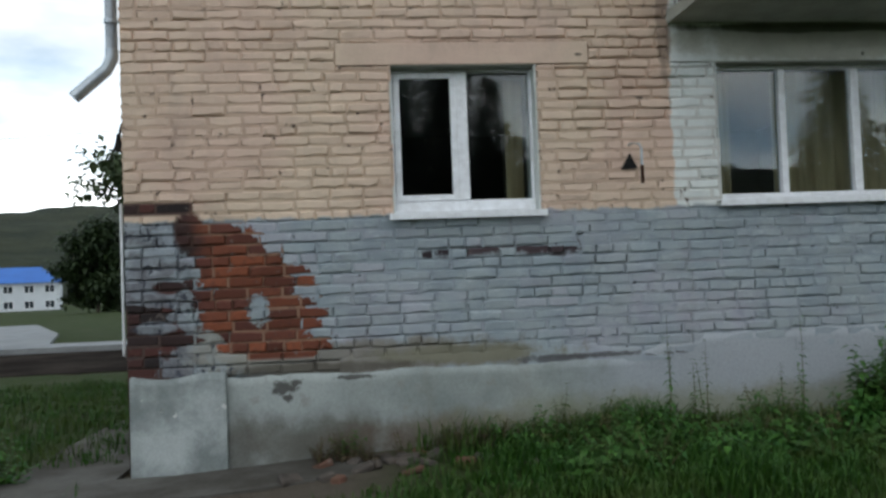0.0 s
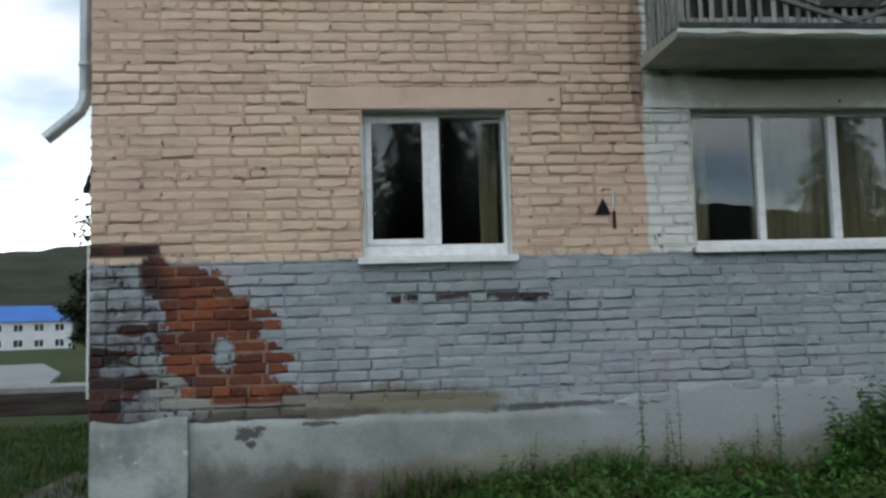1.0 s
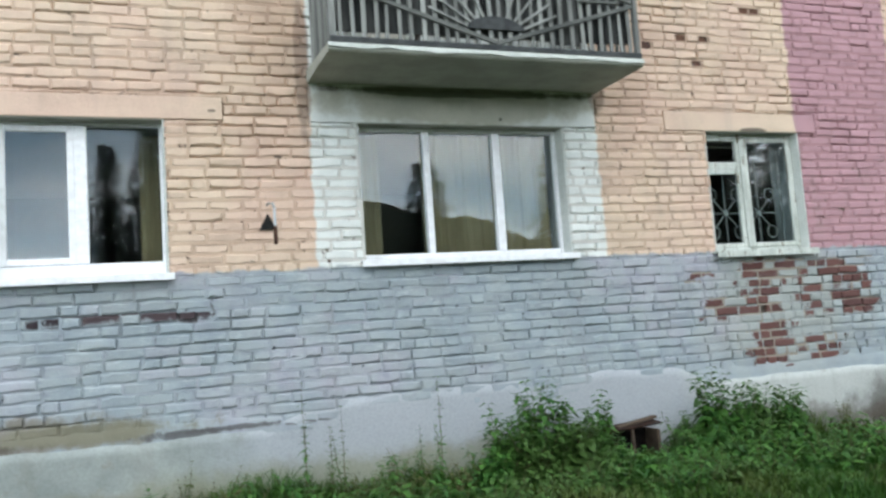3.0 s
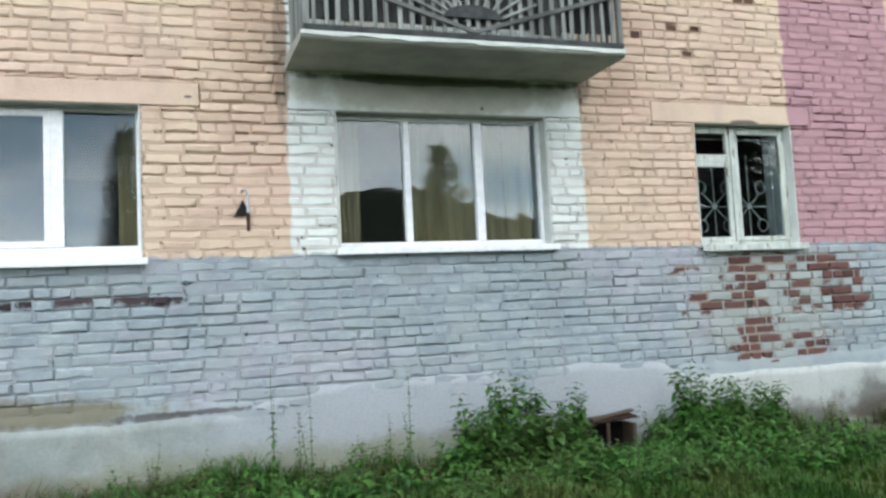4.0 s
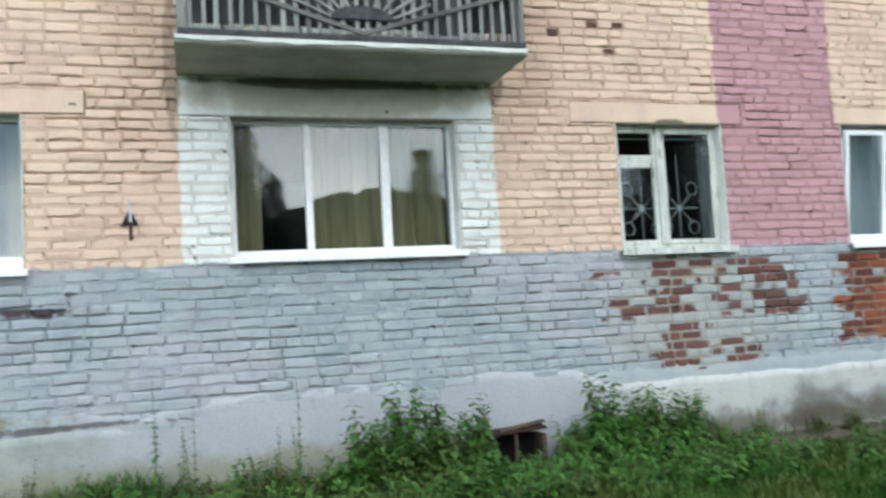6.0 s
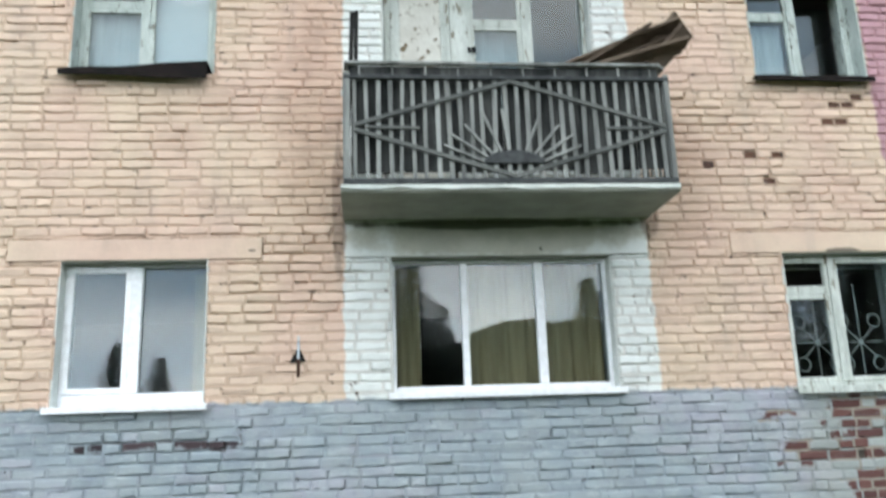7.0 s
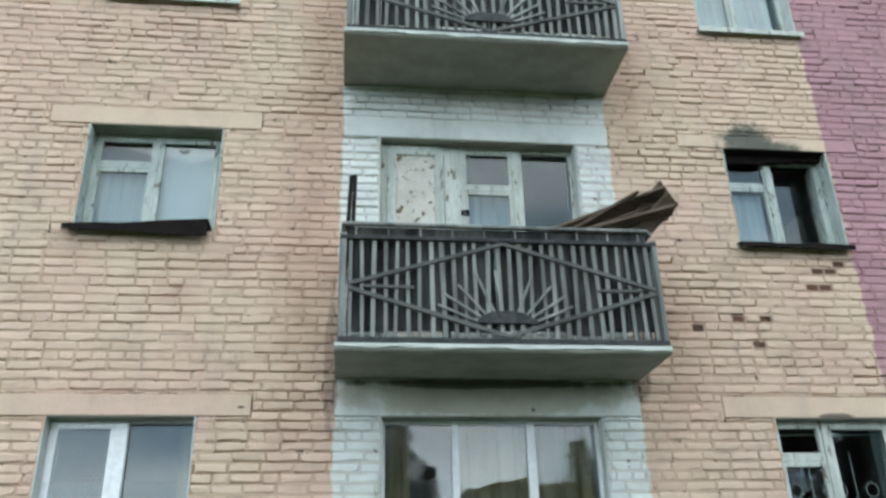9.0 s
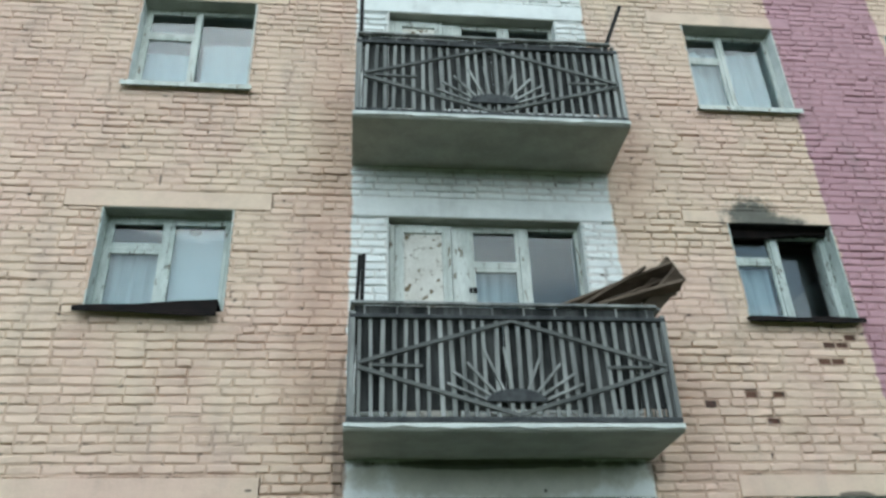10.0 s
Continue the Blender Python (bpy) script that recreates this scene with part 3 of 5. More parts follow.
# ==== the front wall: openings, plastered lintels, bricks ====
X0, X1 = -0.62, 12.6
COURSE, STRETCH, HEAD = 0.0821, 0.258, 0.129
Z_BRICK = 1.378
OPEN = {
    "w1": (1.40, 2.56, 2.555, 3.72), "w2": (4.04, 5.92, 2.59, 3.722), "w3": (7.445, 8.575, 2.548, 3.715), "w4": (9.97, 11.17, 2.53, 3.735),
    "u1": (1.35, 2.555, 5.37, 6.435), "u2": (4.01, 5.925, 4.95, 6.41), "u3": (7.44, 8.54, 5.36, 6.44),
    "t1": (1.325, 2.555, 7.92, 9.165), "t2": (4.01, 5.925, 7.85, 9.14), "t3": (7.44, 8.55, 7.91, 9.18), "t4": (9.97, 11.15, 7.91, 9.17),
}
DOORS = [(4.01, 4.645, 4.16, 4.95), (4.01, 4.645, 7.10, 7.85)]
LINTELS = [
    (0.99, 2.99, 3.72, 3.895), (3.655, 6.26, 3.722, 4.0), (7.0, 8.80, 3.715, 3.90), (9.88, 11.25, 3.735, 3.90),
    (0.99, 2.90, 6.435, 6.62), (3.655, 6.265, 6.41, 6.63), (6.98, 8.88, 6.44, 6.58),
    (1.0, 2.90, 9.165, 9.34), (3.655, 6.27, 9.14, 9.36), (7.03, 8.80, 9.18, 9.36), (9.8, 11.3, 9.17, 9.34),
]
HOLES = list(OPEN.values()) + DOORS
STOREYS = [("wall_1", 0.4, 3.99), ("wall_2", 3.99, 6.70), ("wall_3", 6.70, 10.3)]


def cut(rect, holes):
    """The pieces of a rectangle that are left beside the holes."""
    left = [rect]
    for hx0, hx1, hz0, hz1 in holes:
        nxt = []
        for a, b, c, d in left:
            if b <= hx0 + 1e-4 or a >= hx1 - 1e-4 or d <= hz0 + 1e-4 or c >= hz1 - 1e-4:
                nxt.append((a, b, c, d))
                continue
            if a < hx0:
                nxt.append((a, hx0, c, d))
            if b > hx1:
                nxt.append((hx1, b, c, d))
            m0, m1 = max(a, hx0), min(b, hx1)
            if c < hz0:
                nxt.append((m0, m1, c, hz0))
            if d > hz1:
                nxt.append((m0, m1, hz1, d))
        left = nxt
    return left


LOST = [(6.93, 4.57), (7.34, 4.64), (7.53, 4.64), (7.47, 4.34), (8.22, 5.10), (8.34, 5.10), (8.37, 5.18), (8.13, 4.95), (8.26, 4.95)]
PIT = (7.90, 2.01)
rnd = random.Random(7)


def is_bare(x0, x1, z):
    """Whether the face of the brick between x0 and x1 at height z has fallen off."""
    return any(abs(z - lz) < COURSE / 2 and x0 < lx < x1 for lx, lz in LOST)


def brick_verts(x0, x1, z0, z1, y, r, e=0.0075, j=0.0042):
    """A brick as three rings of eight corners: its back, its uneven edge and its cut-back front face."""
    w = x1 - x0
    c = [(x0, z0), (x0 + w * 0.33, z0), (x0 + w * 0.67, z0), (x1, z0), (x1, z1), (x0 + w * 0.67, z1), (x0 + w * 0.33, z1), (x0, z1)]
    s = [(1, 1), (0, 1), (0, 1), (-1, 1), (-1, -1), (0, -1), (0, -1), (1, -1)]
    back = [(px, WALL + 0.035, pz) for px, pz in c]
    q = [(px + r.uniform(-j, j) + sx * (0.003 if sx else 0), pz + r.uniform(-j, j) + sz * (0.003 if sx else 0)) for (px, pz), (sx, sz) in zip(c, s)]
    edge, face = [], []
    # laid slightly out of true: leaning in or out, one end proud
    lean, swing = r.gauss(0.0, 0.0013), r.gauss(0.0, 0.0012)
    e = min(e, (z1 - z0) * 0.3, w * 0.3)
    for (px, pz), (sx, sz) in zip(q, s):
        f = e * r.uniform(0.5, 1.9)
        edge.append((px, y + f, pz))
        face.append((px + sx * f, y + r.uniform(-0.002, 0.002) - sz * lean - swing * (px - (x0 + x1) / 2) / w * 2, pz + sz * f * 1.15))
    return back + edge + face


BRICK_FACES = [(16, 17, 22, 23), (17, 18, 21, 22), (18, 19, 20, 21)] + [(8 + i, 8 + (i + 1) % 8, 16 + (i + 1) % 8, 16 + i) for i in range(8)] + [(i, (i + 1) % 8, 8 + (i + 1) % 8, 8 + i) for i in range(8)]

# bricks that are single parts: the stretches of each storey that are passed nearest
SINGLE = {"wall_1": (-0.62, 4.05, 1.378, 2.56), "wall_2": (1.5, 6.3, 4.0, 5.2), "wall_3": (2.4, 6.3, 6.7, 7.9)}

bricks = []
for k in range(110):
    z0 = Z_BRICK + k * COURSE
    if z0 > 10.25:
        break
    mixed = k % 4 == 2
    x = X0 - (0.0 if mixed else (k % 2) * HEAD + rnd.uniform(0, 0.02))
    while x < X1:
        w = STRETCH * rnd.uniform(0.965, 1.03)
        if mixed and rnd.random() < 0.72 or rnd.random() < (0.55 if 7.1 < x < 9.3 and z0 < 2.45 else 0.06):
            w = HEAD * rnd.uniform(0.95, 1.05)
        a, b = max(x, X0), min(x + w, X1)
        if b - a > 0.03:
            pieces = [(a, b)]
            if b - a > 0.2 and any(abs(z0 + COURSE / 2 - lz) < COURSE / 2 and a < lx < b for lx, lz in LOST):
                pieces = [(a, (a + b) / 2), ((a + b) / 2, b)]
            joint = (0.0145 if z0 > 2.5 else 0.0105) + 0.006 * noise.noise((a * 1.3, z0 * 2.1, 7))
            if abs(z0 + COURSE / 2 - PIT[1]) < COURSE / 2 and a < PIT[0] < b:
                pieces = [p for p in ((a, PIT[0] - 0.055), (PIT[0] + 0.055, b)) if p[1] - p[0] > 0.03]
            for a, b in pieces:
                bare = is_bare(a, b, z0 + COURSE / 2)
                for ra, rb, rc, rd in cut((a, b, z0, z0 + COURSE), HOLES + LINTELS):
                    if rb - ra > 0.012 and rd - rc > 0.012:
                        bricks.append((ra, rb, rc, rd, joint, bare))
        x += w

for name, zlo, zhi in STOREYS:
    core = Soup()
    for a, b, c, d in cut((X0 + 0.02, X1, zlo, zhi), HOLES):
        core.box(a, b, WALL + 0.032, WALL + 0.42, c, d)
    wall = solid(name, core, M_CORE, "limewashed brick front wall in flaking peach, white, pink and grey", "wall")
    here = [q for q in bricks if zlo <= (q[2] + q[3]) / 2 < zhi]
    sx0, sx1, sz0, sz1 = SINGLE[name]
    kinds = {}
    for i, full in enumerate((STRETCH, HEAD)):
        for mat in (M_PAINT, M_SOOTY):
            kinds[i, mat] = []
            for v in range(6):
                vs = brick_verts(-full / 2 + 0.005, full / 2 - 0.005, -COURSE / 2 + 0.005, COURSE / 2 - 0.005, WALL, rnd)
                kinds[i, mat].append(mesh_of("brick", [(p, q - WALL, s) for p, q, s in vs], BRICK_FACES, mat))
    rest = {M_PAINT: ([], []), M_SOOTY: ([], [])}
    joints = {M_JOINT: ([], []), M_MORTAR: ([], [])}
    count = 0
    for a, b, c, d, g, bare in here:
        if d - c > COURSE * 0.95:
            off = 0.004 * noise.noise((a * 2.3, c * 7.0, 9.0)) + rnd.gauss(0, 0.0016)
            c, d = c + off, d + off
        mat = M_SOOTY if bare else M_PAINT
        y = WALL + rnd.gauss(0, 0.0028) + (0.004 if bare else 0)
        if (a + b) / 2 > 6.7 and 4.2 < c < 5.3 and bare:
            y += 0.016
        if sx0 <= a and b <= sx1 and sz0 <= c and d <= sz1 and count < 300:
            i = 0 if b - a > 0.19 else 1
            ob = new("brick", rnd.choice(kinds[i, mat]))
            ob.parent = wall
            full = (STRETCH, HEAD)[i] - 0.01
            ob.location = ((a + b) / 2, y, (c + d) / 2 + 0.0)
            ob.scale = ((b - a - 0.6 * g) / full, 1, (d - c - g) / (COURSE - 0.01))
            count += 1
        else:
            vs, fs = rest[mat]
            n0 = len(vs)
            vs += brick_verts(a + g * 0.3, b - g * 0.3, c + g / 2, d - g / 2, y, rnd)
            fs += [tuple(n0 + q for q in f) for f in BRICK_FACES]
        # bed and head joint of this brick, filled to an uneven depth, washed out here and there
        vs, fs = joints[M_MORTAR if bare else M_JOINT]
        worn = noise.noise((a * 0.8, c * 1.7, 2.0)) + rnd.gauss(0, 0.25)
        thick = noise.noise((a * 0.55, c * 0.8, 11.0)) + 0.5 * noise.noise((a * 1.9, c * 2.6, 5.0))
        fill = 1.0 - 0.85 * smooth_step(thick, -0.08, 0.26)
        yb = WALL + fill * min(0.018, max(0.003, 0.011 + rnd.gauss(0, 0.004)))
        yh = WALL + fill * min(0.015, max(0.000, 0.0085 + rnd.gauss(0, 0.005)))
        if worn > 0.34:
            yb = WALL + rnd.uniform(0.018, 0.029)
        if worn > 0.44:
            yh = WALL + rnd.uniform(0.014, 0.028)
        if c < 2.5 and not bare:
            # the grey is brushed thick: joints filled in patches, washed out in others, more so near the corner
            near = 0.34 * (1 - smooth_step(a, 1.2, 2.6))
            yb = WALL + (rnd.uniform(0.016, 0.029) if worn + near > 0.16 else fill * rnd.uniform(0.001, 0.010))
            yh = WALL + (rnd.uniform(0.014, 0.028) if worn + near > 0.30 else fill * rnd.uniform(-0.001, 0.007))
        for p0, p1, q0, q1, yy in ((a, b, c - g / 2 - 0.007, c + g / 2 + 0.007, yb), (b - g * 0.3 - 0.007, b + g * 0.3 + 0.007, c, d, yh)):
            p1 = min(p1, X1)
            n0 = len(vs)
            t0, t1 = rnd.uniform(-0.003, 0.003), rnd.uniform(-0.003, 0.003)
            vs += [(p0, yy + t0, q0), (p1, yy + t1, q0), (p1, yy + t1, q1), (p0, yy + t0, q1)]
            fs.append((n0, n0 + 1, n0 + 2, n0 + 3))
    for mat, label in ((M_PAINT, "limewashed bricks of the front wall"), (M_SOOTY, "sooty brown bricks of the front wall")):
        if rest[mat][0]:
            ob = new("brickwork", mesh_of("brickwork", *rest[mat], mat))
            ob.parent = wall
            tagged(ob, label, "", "", "stuff")
    for mat in (M_JOINT, M_MORTAR):
        if joints[mat][0]:
            ob = new("mortar_joints", mesh_of("mortar_joints", *joints[mat], mat))
            ob.parent = wall
            tagged(ob, "uneven mortar joints", "", "", "stuff")
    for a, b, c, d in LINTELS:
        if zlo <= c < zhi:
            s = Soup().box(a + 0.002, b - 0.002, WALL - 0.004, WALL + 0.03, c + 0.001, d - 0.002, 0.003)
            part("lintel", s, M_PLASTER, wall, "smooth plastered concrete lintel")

# the rest of the house, plain
body = Soup().box(X0, 24.0, WALL + 0.03, WALL + 0.42, 10.3, 12.4)
solid("wall_4", body, M_PAINT, "peach brick wall of the upper storey", "wall")
solid("wall_5", Soup().box(X0, X0 + 0.42, WALL + 0.42, 19.5, 0.2, 12.4).box(X0, X0 + 0.03, WALL + 0.03, WALL + 0.42, 0.4, 10.3), M_PAINT, "peach brick end wall of the house", "wall")
solid("wall_6", Soup().box(X1, 24.0, WALL, WALL + 0.42, 0.4, 10.3), M_PAINT, "pink and grey painted brick wall further along", "wall")
solid("wall_7", Soup().box(X0 + 0.42, 24, 19.1, 19.5, 0.2, 12.4).box(23.6, 24, WALL + 0.42, 19.1, 0.2, 12.4), M_PAINT, "brick rear walls of the house", "wall")
solid("roof", Soup().box(X0 - 0.4, 24.4, WALL - 0.4, 19.9, 12.4, 12.65), M_SLAB, "flat concrete roof slab of the house", "roof")
for i, z in enumerate((1.62, 4.12, 6.90, 9.60)):
    solid("floor_%d" % (i + 1), Soup().box(X0 + 0.42, 23.6, WALL + 0.42, 19.1, z - 0.2, z), M_ROOM, "plain concrete floor inside the house", "floor")
for i, x in enumerate((3.1, 6.7, 9.3, 11.9)):
    solid("partition_%d" % (i + 1), Soup().box(x, x + 0.12, WALL + 0.42, 12.0, 1.62, 12.4), M_ROOM, "plain plastered partition wall", "wall")
solid("partition_5", Soup().box(X0 + 0.42, 23.6, 12.0, 12.12, 1.62, 12.4), M_ROOM, "plain plastered inner wall", "wall")

# plinth: uneven cement render, a ragged plaster edge above it, a cement sheet at the corner
def rendered(x0, x1, z0, z1, y, amp, step=0.06, top=None, fade=0.0):
    """A thick sheet of hand-laid render with an uneven face; top gives the ragged upper edge."""
    nx, nz = int((x1 - x0) / step) + 1, max(4, int((z1 - z0) / step) + 1)
    s = Soup()
    for j in range(nz + 1):
        for i in range(nx + 1):
            x = x0 + (x1 - x0) * i / nx
            hi = z1 + (top(x) if top else 0)
            z = z0 + (hi - z0) * j / nz
            lift = noise.noise((x * 1.7, z * 1.7, 3)) * amp + noise.noise((x * 6, z * 6, 9)) * amp * 0.35
            lift += fade * smooth_step(j / nz, 0.45, 1.0) + (0.006 if j == nz else 0)
            s.v.append((x, (y(x) if callable(y) else y) + lift, z))
    row = nx + 1
    for j in range(nz):
        for i in range(nx):
            s.f.append((j * row + i, j * row + i + 1, (j + 1) * row + i + 1, (j + 1) * row + i))
    k = len(s.v)
    for i in range(nx + 1):
        x, _, z = s.v[nz * row + i]
        s.v.append((x, WALL + 0.04, z + 0.002))
    for i in range(nx):
        s.f.append((nz * row + i, nz * row + i + 1, k + i + 1, k + i))
    for side in (0, nx):
        k = len(s.v)
        s.v += [(s.v[j * row + side][0], WALL + 0.04, s.v[j * row + side][2]) for j in range(nz + 1)]
        for j in range(nz):
            s.f.append((j * row + side, (j + 1) * row + side, k + j + 1, k + j))
    return s


def ragged_low(x):
    k = smooth_step(x, 3.1, 3.8) * (1 - smooth_step(x, 6.8, 7.25))
    return k * (0.17 + 0.05 * noise.noise((x * 1.7, 3, 1))) + 0.03 * noise.noise((x * 2.3, 1, 1)) + 0.012 * noise.noise((x * 11, 5, 1))


def ragged_high(x):
    return -0.10 - 0.10 * smooth_step(x, 3.1, 3.55) * (1 - smooth_step(x, 6.9, 7.2)) + 0.05 * noise.noise((x * 1.4, 8, 1)) + 0.03 * noise.noise((x * 7, 2, 1))


def plinth_face(x):
    """The plinth stands proud at both ends and is flush with the plaster between."""
    return WALL - 0.035 + 0.033 * smooth_step(x, 2.7, 3.6) * (1 - smooth_step(x, 6.7, 7.3))


solid("plinth", rendered(X0 + 0.06, X1, 0.45, 1.365, plinth_face, 0.012, 0.07, ragged_low), M_CEMENT, "uneven grey cement render on the plinth", "plinth", "structure", True)
for name, a, b in (("plaster_strip_1", 0.95, 3.55), ("plaster_strip_2", 7.0, X1)):
    solid(name, rendered(a, b, 1.34, 1.60, WALL - 0.009, 0.004, 0.04, ragged_high, 0.012), M_PLASTER, "ragged strip of painted plaster above the plinth", "plaster", "structure", True)
sheet = rendered(-0.585, 0.105, 0.55, 1.395, WALL - 0.075, 0.02, 0.05, lambda x: 0.02 * math.cos(x * 9))
solid("corner_sheet", sheet, M_SHEET, "bulging pale grey cement slab at the foot of the corner", "plinth slab", "structure", True)


# ==== windows ====
def pane_box(x0, x1, z0, z1, y, seed):
    """A pane 5 mm thick, hung very slightly out of true."""
    r = random.Random(seed)
    cx, cz = (x0 + x1) / 2, (z0 + z1) / 2
    m = Matrix.Translation((cx, y, cz)) @ pose(0, 0, 0, r.uniform(-0.25, 0.25), 0, r.uniform(-0.3, 0.3))
    return Soup().box(x0 - cx, x1 - cx, -0.0025, 0.0025, z0 - cz, z1 - cz, 0.0, m)


def ring(s, x0, x1, z0, z1, y0, y1, w, e=0.004):
    """Four bars of a frame, butted end to end."""
    s.box(x0, x0 + w, y0, y1, z0, z1, e)
    s.box(x1 - w, x1, y0, y1, z0, z1, e)
    s.box(x0 + w, x1 - w, y0, y1, z0, z0 + w, e)
    s.box(x0 + w, x1 - w, y0, y1, z1 - w, z1, e)
    return s


def glazed(parent, x0, x1, z0, z1, y, mat, w, seed, sash=True, tilt=0.0):
    """A casement with its pane, under a window."""
    if sash:
        s = ring(Soup(), x0, x1, z0, z1, y - 0.022, y + 0.022, w)
        ob = part("sash", s, mat, parent)
        pn = part("pane", pane_box(x0 + w - 0.006, x1 - w + 0.006, z0 + w - 0.006, z1 - w + 0.006, y, seed), M_GLASS, ob, "clear reflecting window pane")
        if tilt:
            piv = Matrix.Translation((0, y, z0)) @ pose(0, 0, 0, tilt) @ Matrix.Translation((0, -y, -z0))
            ob.matrix_parent_inverse = ob.matrix_parent_inverse @ piv
    else:
        pn = part("pane", pane_box(x0 - 0.004, x1 + 0.004, z0 - 0.004, z1 + 0.004, y + 0.012, seed), M_GLASS, parent, "clear reflecting window pane")
    pn.visible_shadow = False
    return pn


def window(name, label, key, mat, splits, border=0.05, mull=0.06, sashes=(), sash_w=0.045, fort=(), depth=0.13, sill=None, tilt=(), reveal=M_REVEAL, soffit=None, unglazed=(), foot=0.0, mulls=(), light=0.70, blank=(), open_light=False):
    x0, x1, z0, z1 = OPEN[key]
    win = thing(name, label, "window", ((x0 + x1) / 2, WALL, z0), "", "structure")
    ya, yb = WALL + depth, WALL + depth + 0.07
    frame_bars = ring(Soup(), x0 + 0.012, x1 - 0.012, z0 + 0.004, z1 - 0.008, ya, yb, border)
    if foot:
        frame_bars.box(x0 + 0.012 + border, x1 - 0.012 - border, ya + 0.003, yb, z0 + 0.004 + border, z0 + 0.004 + border + foot, 0.004)
    part("window_frame", frame_bars, mat, win)
    za, zb = z0 + 0.004 + border + foot, z1 - 0.008 - border
    bays, left = [], x0 + 0.012 + border
    for k, m in zip(splits, mulls or [mull] * len(splits)):
        q = x0 + (x1 - x0) * k
        part("mullion", Soup().box(q - m / 2, q + m / 2, ya - 0.012, yb - 0.01, za, zb, 0.004), mat, win)
        bays.append((left, q - m / 2))
        left = q + m / 2
    bays.append((left, x1 - 0.012 - border))
    for i, (a, b) in enumerate(bays):
        if i in blank:
            continue
        seed = hash_of(name, i)
        y = ya + 0.026
        if i in unglazed:
            fr = ring(Soup(), a, b, za, zb, y - 0.022, y + 0.022, sash_w)
            if i in fort:
                zt = za + (zb - za) * light
                fr.box(a + sash_w, b - sash_w, y - 0.02, y + 0.02, zt - 0.03, zt + 0.03, 0.004)
            part("sash", fr, mat, win, "old sash that has lost its glass")
            if soffit:
                part("inner_pane", pane_box(a + 0.02, b - 0.02, za + 0.02, zb - 0.1, ya + 0.20, seed), M_GLASS, win, "pane of the inner casement").visible_shadow = False
            continue
        if i in fort:
            zt = za + (zb - za) * light
            part("transom", Soup().box(a, b, ya + 0.002, yb - 0.004, zt - 0.022, zt + 0.022, 0.004), mat, win)
            glazed(win, a, b, za, zt - 0.022, y, mat, sash_w, seed, i in sashes)
            if open_light:
                part("sash", ring(Soup(), a, b, zt + 0.022, zb, y - 0.022, y + 0.022, sash_w * 0.8), mat, win, "small top light without glass")
            else:
                glazed(win, a, b, zt + 0.022, zb, y, mat, sash_w * 0.8, seed + 1, i in sashes)
        else:
            glazed(win, a, b, za, zb, y - (0.012 if i in sashes else 0), mat, sash_w, seed, i in sashes, 7.0 if i in tilt else 0.0)
    lining = Soup()
    lining.box(x0 - 0.001, x0 + 0.011, WALL + 0.004, WALL + 0.415, z0, z1)
    lining.box(x1 - 0.011, x1 + 0.001, WALL + 0.004, WALL + 0.415, z0, z1)
    part("reveal", lining, reveal, win, "plastered window reveal")
    part("soffit", Soup().box(x0 + 0.011, x1 - 0.011, WALL + 0.006, WALL + 0.415, z1 - 0.008, z1 + 0.002), soffit or M_SLAB, win, "lintel soffit, darker than the reveal")
    if sill:
        smat, over, drop, thick, lab = sill
        s = Soup().box(-(x1 - x0) / 2 - over, (x1 - x0) / 2 + over, WALL - 0.065, WALL + depth + 0.01, -thick, 0.0, 0.003, Matrix.Translation(((x0 + x1) / 2, 0, z0 + 0.004)))
        s.box(x0 - over, x1 + over, WALL - 0.070, WALL - 0.0645, z0 - drop, z0 + 0.005, 0.0015)
        part("window_sill", s, smat, win, lab)
    return win


def hash_of(name, i):
    return sum(ord(c) * (k + 3) for k, c in enumerate(name)) + i * 17


def drape(name, label, x0, x1, z0, z1, y, mat, folds, amp=0.03):
    """A hanging curtain with folds, 3 mm thick."""
    n = int((x1 - x0) / 0.02)
    s = Soup()
    for side in (0, 0.003):
        for z in (z0, z1):
            for i in range(n + 1):
                x = x0 + (x1 - x0) * i / n
                k = 0.6 if z == z1 else 1.0
                s.v.append((x, y + side + k * amp * (math.sin(folds * i / n * 6.28) + 0.5 * math.sin(folds * 1.7 * i / n * 6.28 + 1)), z))
    for side in (0, 2):
        for i in range(n):
            a, b = side * (n + 1) + i, (side + 1) * (n + 1) + i
            s.f.append((a, a + 1, b + 1, b))
    return tagged(new(name, s.mesh(name, mat, True)), label, "curtain")


PVC_SILL = (M_PVC, 0.035, 0.045, 0.012, "white metal window sill")
OLD_SILL = (M_OLDWHITE, 0.04, 0.055, 0.02, "cream painted window sill")
window("window_1", "white plastic two-part window with dark reflecting panes", "w1", M_PVC, (0.497,), border=0.022, mull=0.088, sashes=(0,), sash_w=0.048, depth=0.135, sill=PVC_SILL, foot=0.085)
window("window_2", "wide white plastic window with three panes", "w2", M_PVC, (0.333, 0.677), border=0.03, mulls=(0.056, 0.072), depth=0.13, sill=PVC_SILL, foot=0.03)
window("window_3", "old cream wooden window with a lattice behind the glass", "w3", M_OLDWHITE, (0.433,), border=0.032, mull=0.05, sash_w=0.042, sashes=(0, 1), fort=(0,), depth=0.10, sill=OLD_SILL, foot=0.012, light=0.725, open_light=True)
window("window_4", "white plastic window with one sash tilted open", "w4", M_PVC, (0.5,), sashes=(0,), tilt=(0,), sill=PVC_SILL)
